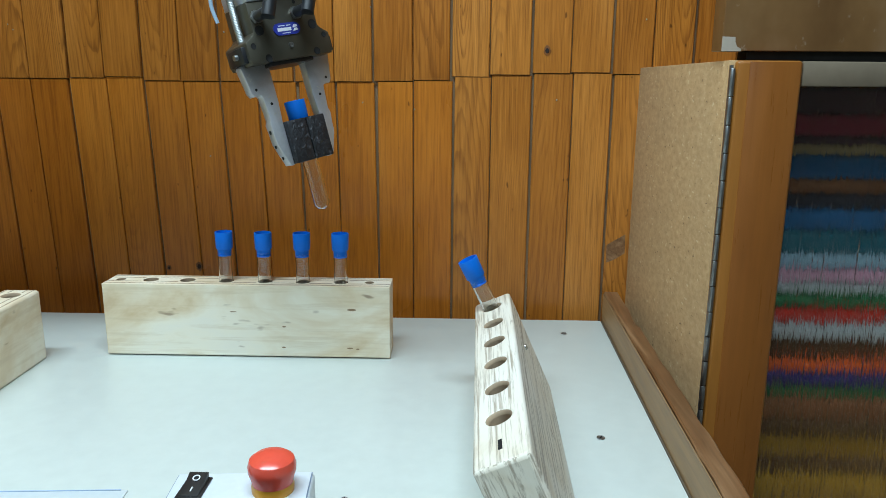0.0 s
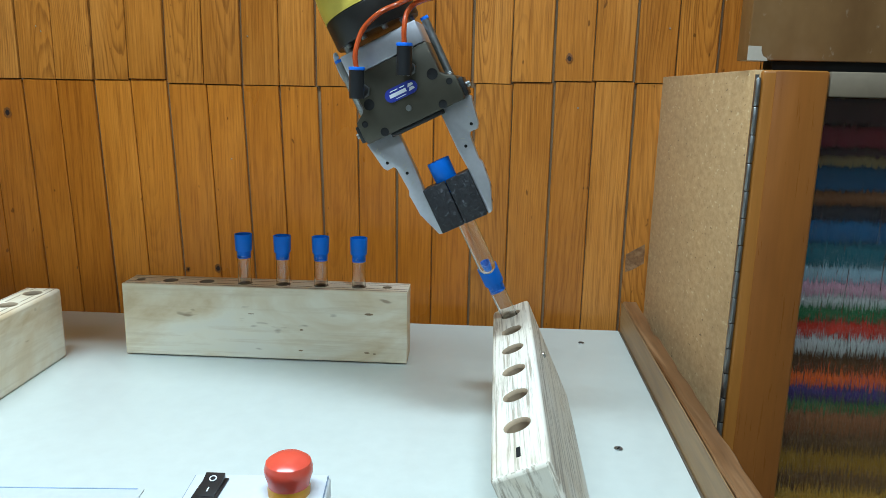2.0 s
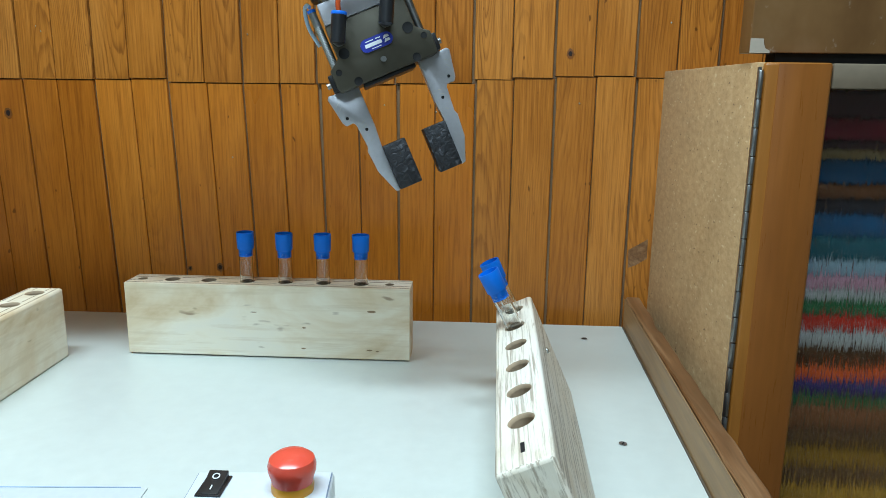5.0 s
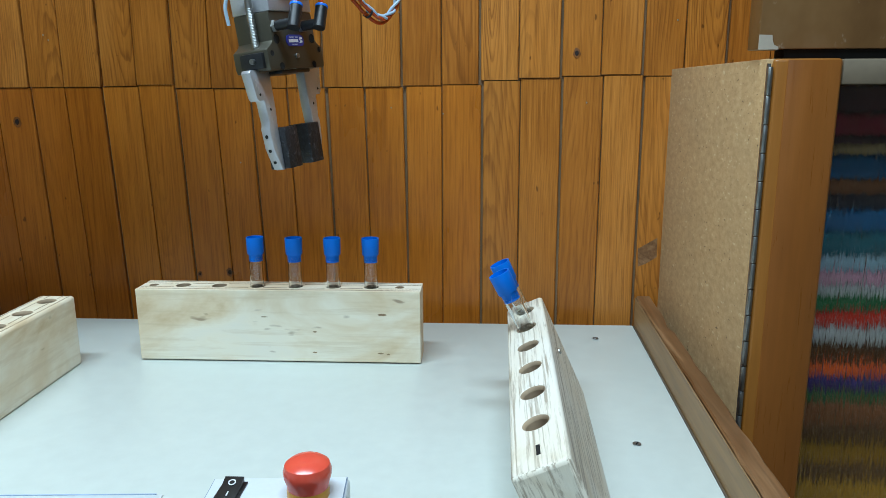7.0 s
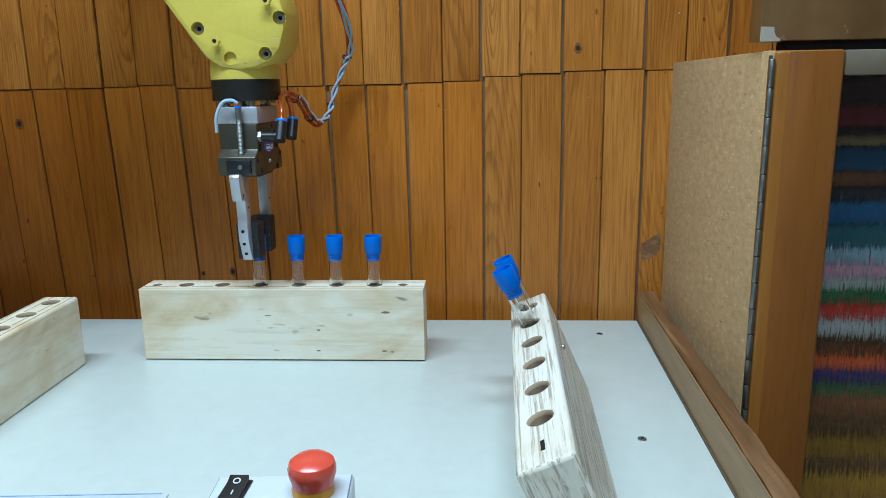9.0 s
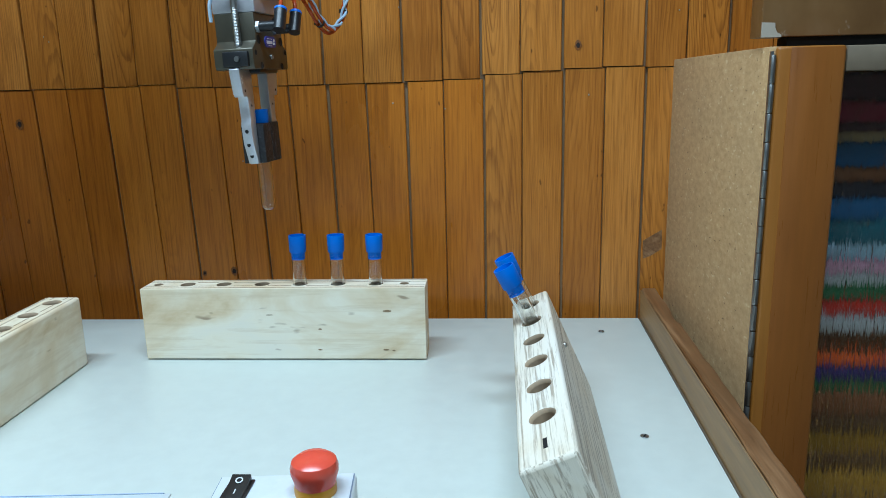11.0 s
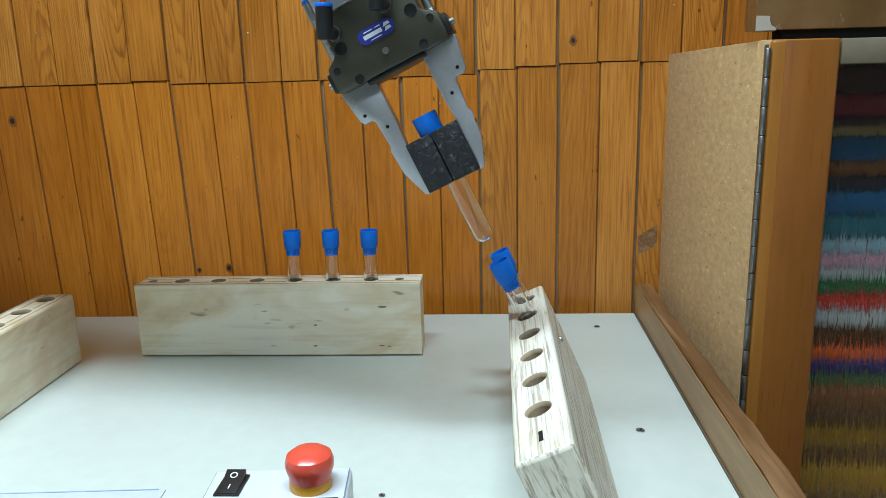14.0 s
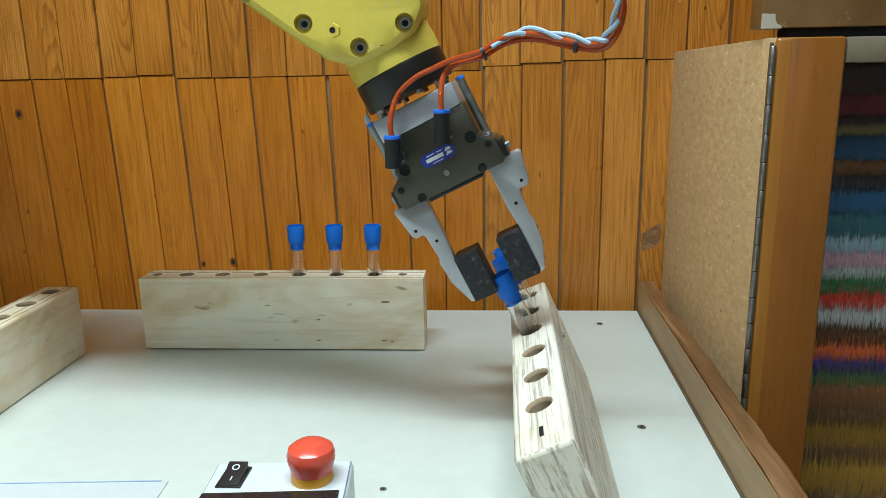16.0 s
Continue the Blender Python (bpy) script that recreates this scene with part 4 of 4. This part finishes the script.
# ---- cabinet ----
def build_cabinet():
    c = empty_thing("cabinet", "cabinet with raw particle-board side and ribbed-glass wooden door", "cabinet")
    top, bottom = 0.3392, FLOOR
    part("side_panel", box(0.3795, 0.3955, 0.6515, 0.985, bottom, top, 0.001), M_CHIP, c, "raw particle-board side")
    part("top_panel", box(0.3957, 1.15, 0.672, 0.985, top - 0.018, top, 0.001), M_CHIP, c)
    part("back_panel", box(0.3957, 1.15, 0.972, 0.985, bottom, top - 0.0182), M_CHIP, c)
    part("side_panel", box(1.1502, 1.166, 0.672, 0.985, bottom, top, 0.001), M_CHIP, c)
    part("bottom_panel", box(0.3957, 1.15, 0.672, 0.9718, bottom, bottom + 0.018), M_CHIP, c)
    # a piano hinge between the side and the door
    hinge = part("hinge_leaf", box(0.3800, 0.3828, 0.6490, 0.6513, bottom + 0.02, top - 0.004), M_STEEL, c, "long grey piano hinge")
    knuckle = data_of("knuckle", lathe([(0, 0), (0.0021, 0), (0.0024, 0.0006), (0.0024, 0.0232), (0.0021, 0.0238), (0, 0.0238)], 14), M_STEEL)
    for k in range(22):
        ob = new("knuckle", knuckle)
        ob.parent = hinge
        ob.location = (0.3818, 0.6475, top - 0.006 - 0.0248 * (k + 1))
    # the door: stiles with a shallow moulding, rails and the pane
    door = part("door", box(0.3848, 0.4425, 0.6465, 0.6702, bottom + 0.01, top, 0.003, 3), M_DOOR, c, "varnished brown wooden door frame")
    part("moulding", box(0.3958, 0.4400, 0.6452, 0.6466, bottom + 0.012, top - 0.001, 0.0012), M_DOOR_FACE, door, "redder varnished face")
    part("top_rail", box(0.4427, 1.10, 0.6465, 0.6702, top - 0.022, top - 0.0005, 0.0015), M_RAILD, door, "pale worn top rail")
    part("bottom_rail", box(0.4427, 1.10, 0.6465, 0.6702, bottom + 0.01, bottom + 0.07, 0.0015), M_DOOR, door)
    part("stile", box(1.1002, 1.165, 0.6465, 0.6702, bottom + 0.01, top, 0.002), M_DOOR, door)
    pane = part("pane", box(0.4427, 1.10, 0.6560, 0.6600, bottom + 0.071, top - 0.0225), M_RIB, door, "vertically ribbed glass pane")
    pane.visible_shadow = False
    # a shelf with folded coloured textiles, one on another
    z = 0.3165
    tones = STRIPES
    rng = random.Random(9)
    for h, tone in tones:
        mat = CLOTH[tone]
        d = rng.uniform(0.0, 0.008)
        bm = box(-0.36, 0.34, -0.072, 0.11, -h * 0.98, 0, min(h * 0.42, 0.006), 3)
        mesh_thing("folded_cloth", bm, mat, "folded %s cloth in a tall stack" % tone.replace("_", " "), "textile", pose(0.80 + rng.uniform(-0.004, 0.004), 0.850 + d, z), group="stacked folded textiles")
        z -= h
    mesh_thing("shelf_board", box(0.3957, 1.15, 0.68, 0.97, z - 0.02, z, 0.001), M_CHIP, "particle-board shelf inside the cabinet", "shelf")
    # the dark board lying on top
    b = empty_thing("dark_board", "stained dark brown board standing on the cabinet", "board")
    part("panel", box(0.3755, 1.2, 0.6620, 0.690, 0.3478, 0.62, 0.001), M_DARK, b)
    part("foot", box(0.40, 1.15, 0.668, 0.69, 0.3393, 0.3477), M_HOLE, b, "black foot strip")
    tape = [(0.3752, 0.3474), (0.3925, 0.3474), (0.3922, 0.3495), (0.3885, 0.3515), (0.3868, 0.3555), (0.3865, 0.3595), (0.3752, 0.3600)]
    part("tape", prism(tape, 0.6612, 0.6619), M_TAPE, b, "scrap of pale tape")


M_RAILD = worn("worn_pale_rail", (0.17, 0.13, 0.085), 0.6)
TONES = {"dark_plum": (0.055, 0.022, 0.030), "wine_red": (0.20, 0.030, 0.050), "beige": (0.38, 0.29, 0.17), "blue": (0.020, 0.095, 0.20), "brown": (0.14, 0.060, 0.030),
         "black": (0.014, 0.012, 0.018), "teal": (0.02, 0.10, 0.13), "light_blue": (0.28, 0.38, 0.44), "pink": (0.50, 0.30, 0.36), "green": (0.025, 0.11, 0.045),
         "red": (0.45, 0.060, 0.025), "grey": (0.40, 0.40, 0.40), "dark_brown": (0.06, 0.028, 0.012), "orange": (0.55, 0.13, 0.045), "violet": (0.035, 0.025, 0.10),
         "ochre": (0.22, 0.125, 0.03)}


def cloth(name, c):
    m = Mat(name + "_cloth", c, 0.95)
    n = m.noise(m.coords((1, 1, 0.25)), 160, 4, 0.7)
    m.colour(m.ramp(n, ((0.3, tuple(x * 0.55 for x in c)), (0.7, tuple(min(1, x * 1.25) for x in c)))))
    return m.m


def dyed(v):
    grey = sum(v) / 3
    return tuple(max(0.004, 1.12 * (grey + 1.35 * (c - grey))) for c in v)


CLOTH = {k: cloth(k, dyed(v)) for k, v in TONES.items()}
STRIPES = [(0.0282, "dark_plum"), (0.0230, "wine_red"), (0.0087, "dark_plum"), (0.0117, "beige"), (0.0265, "blue"), (0.0149, "brown"), (0.0180, "black"), (0.0244, "blue"), (0.0247, "teal"), (0.0187, "light_blue"), (0.0158, "pink"), (0.0127, "grey"), (0.0160, "green"), (0.0194, "red"), (0.0196, "grey"), (0.0218, "dark_brown"), (0.0160, "orange"), (0.0175, "violet"), (0.0149, "green"), (0.0275, "brown"), (0.0208, "dark_brown"), (0.0282, "ochre"), (0.0214, "dark_brown"), (0.0376, "ochre"), (0.03, "dark_brown")]

build_room()
build_wall()
build_table()
build_racks()
build_cabinet()
build_controls()
gripper, (finger_l, finger_r) = build_gripper()
robot, wrist, forearm, upper_arm = build_robot()
for x in A_HOLES[4:7]:
    make_tube(pose(x, 0.8095, RACK_H))
make_tube(tool(0.1785, 0.6875, 0.0945, 0, -26.0, -4))
tube_first, tube_second = make_tube(Matrix()), make_tube(Matrix())

# seconds, place of the grip point, tilt away, lean, turn
TOOL = [
    (0, -0.0047, 0.7058, 0.2425, -1, -14.0, 45), (0.5, 0.0394, 0.6783, 0.2389, -1, -18.6, 31), (1, 0.0814, 0.6456, 0.2355, -1, -22.9, 18), (1.5, 0.1206, 0.6119, 0.2326, -1, -26.3, 3),
    (2, 0.1322, 0.6152, 0.2039, -1, -26.3, -4), (2.5, 0.1545, 0.6275, 0.1487, -1, -26.6, -4), (3, *REST_C2), (3.25, *REST_C2), (3.5, 0.1687, 0.6445, 0.1107, 0, -26.8, -4),
    (4, 0.1396, 0.6415, 0.1680, 0, -25.8, -3), (4.5, 0.1180, 0.6400, 0.2200, 0, -25.4, -1), (5, 0.0970, 0.6450, 0.2360, 0, -23.3, 10), (5.5, 0.0610, 0.6640, 0.2362, 0, -19.3, 25),
    (6, 0.0210, 0.6940, 0.2355, 0, -14.6, 41), (6.5, -0.0197, 0.7213, 0.2355, 0.5, -10.0, 56), (7, -0.0571, 0.7440, 0.2383, 1, -7.0, 68), (7.5, -0.1044, 0.7731, 0.2422, 0.7, -4.0, 80),
    (8, -0.1310, 0.8075, 0.2422, 0.4, -0.4, 87), (8.5, -0.1305, 0.8085, 0.1854, 0, 0, 88), (9, -0.1300, 0.8090, 0.1267, 0, 0, 88), (9.2, -0.1300, 0.8090, 0.1032, 0, 0, 88),
    (9.4, *AT_A4), (9.75, *AT_A4), (10.2, -0.1300, 0.8090, 0.1400, 0, 0, 88), (10.7, -0.1290, 0.8060, 0.2060, 0, -0.5, 87), (11, -0.1050, 0.7720, 0.2370, 0.2, -2.0, 84),
    (11.5, -0.0624, 0.7211, 0.2391, 0.5, -4.7, 77), (12, -0.0202, 0.6999, 0.2367, 0.5, -9.6, 61), (12.5, 0.0222, 0.6665, 0.2353, -0.8, -14.5, 41), (13, 0.0613, 0.6218, 0.2347, -1, -19.2, 26),
    (13.5, 0.0969, 0.5779, 0.2344, -1.5, -23.3, 8), (14, 0.1167, 0.5573, 0.2360, -1.5, -25.7, -4), (14.5, 0.1394, 0.5681, 0.1814, -1.5, -26.3, -4), (15, 0.1612, 0.5850, 0.1252, -0.5, -26.4, -4),
    (15.3, *REST_C3), (15.55, *REST_C3), (16, 0.1561, 0.5835, 0.1408, 0, -26.3, -4),
]
# seconds and how far each finger stands open
JAW = [(0, 0), (3.05, 0), (3.25, 0.0085), (9.45, 0.0085), (9.65, 0), (15.28, 0), (15.5, 0.0085), (16, 0.0085)]


def shift(t):
    """A slight slide of the wrist joint along the jaws as the arm reaches."""
    return float(np.interp(t, (0, 4, 8, 10, 14, 16), (0, 0, 0.005, 0.005, -0.004, -0.004)))


def motions():
    rows = [(r[0], tool(*r[1:])) for r in TOOL]
    walk(gripper, rows)
    walk(wrist, [(r[0], tool(*r[1:6], 0)) for r in TOOL])
    fore_rows = [(r[0], tool(*r[1:6], 0) @ pose(J5[0] + shift(r[0]), 0, J5[2]) @ pose(0, 0, 0, 0, -6.0 * min(1, max(0, r[6]) / 88))) for r in TOOL]
    walk(forearm, fore_rows)
    upper_rows = []
    for t, m in fore_rows:
        e = m @ Vector(ELBOW)
        d = e - Vector(SHOULDER)
        yaw, rise = math.atan2(d.y, d.x), math.atan2(d.z, math.hypot(d.x, d.y))
        upper_rows.append((t, pose(*e) @ pose(0, 0, 0, 0, 0, math.degrees(yaw)) @ pose(0, 0, 0, 0, -math.degrees(rise))))
    walk(upper_arm, upper_rows)
    walk(finger_l, [(t, pose(-d, 0, 0)) for t, d in JAW])
    walk(finger_r, [(t, pose(d, 0, 0)) for t, d in JAW])
    sunk = pose(0, 0, -0.0035)
    rest2, rest3, start = tool(*REST_C2), tool(*REST_C3) @ sunk, tool(*AT_A4) @ sunk
    walk(tube_first, [q for q in rows if q[0] <= 3] + [(3.25, rest2), (16, rest2)])
    walk(tube_second, [(0, start), (9.4, start)] + [(t, m @ sunk) for t, m in rows if 9.75 <= t <= 15.3] + [(15.55, rest3), (16, rest3)])


motions()
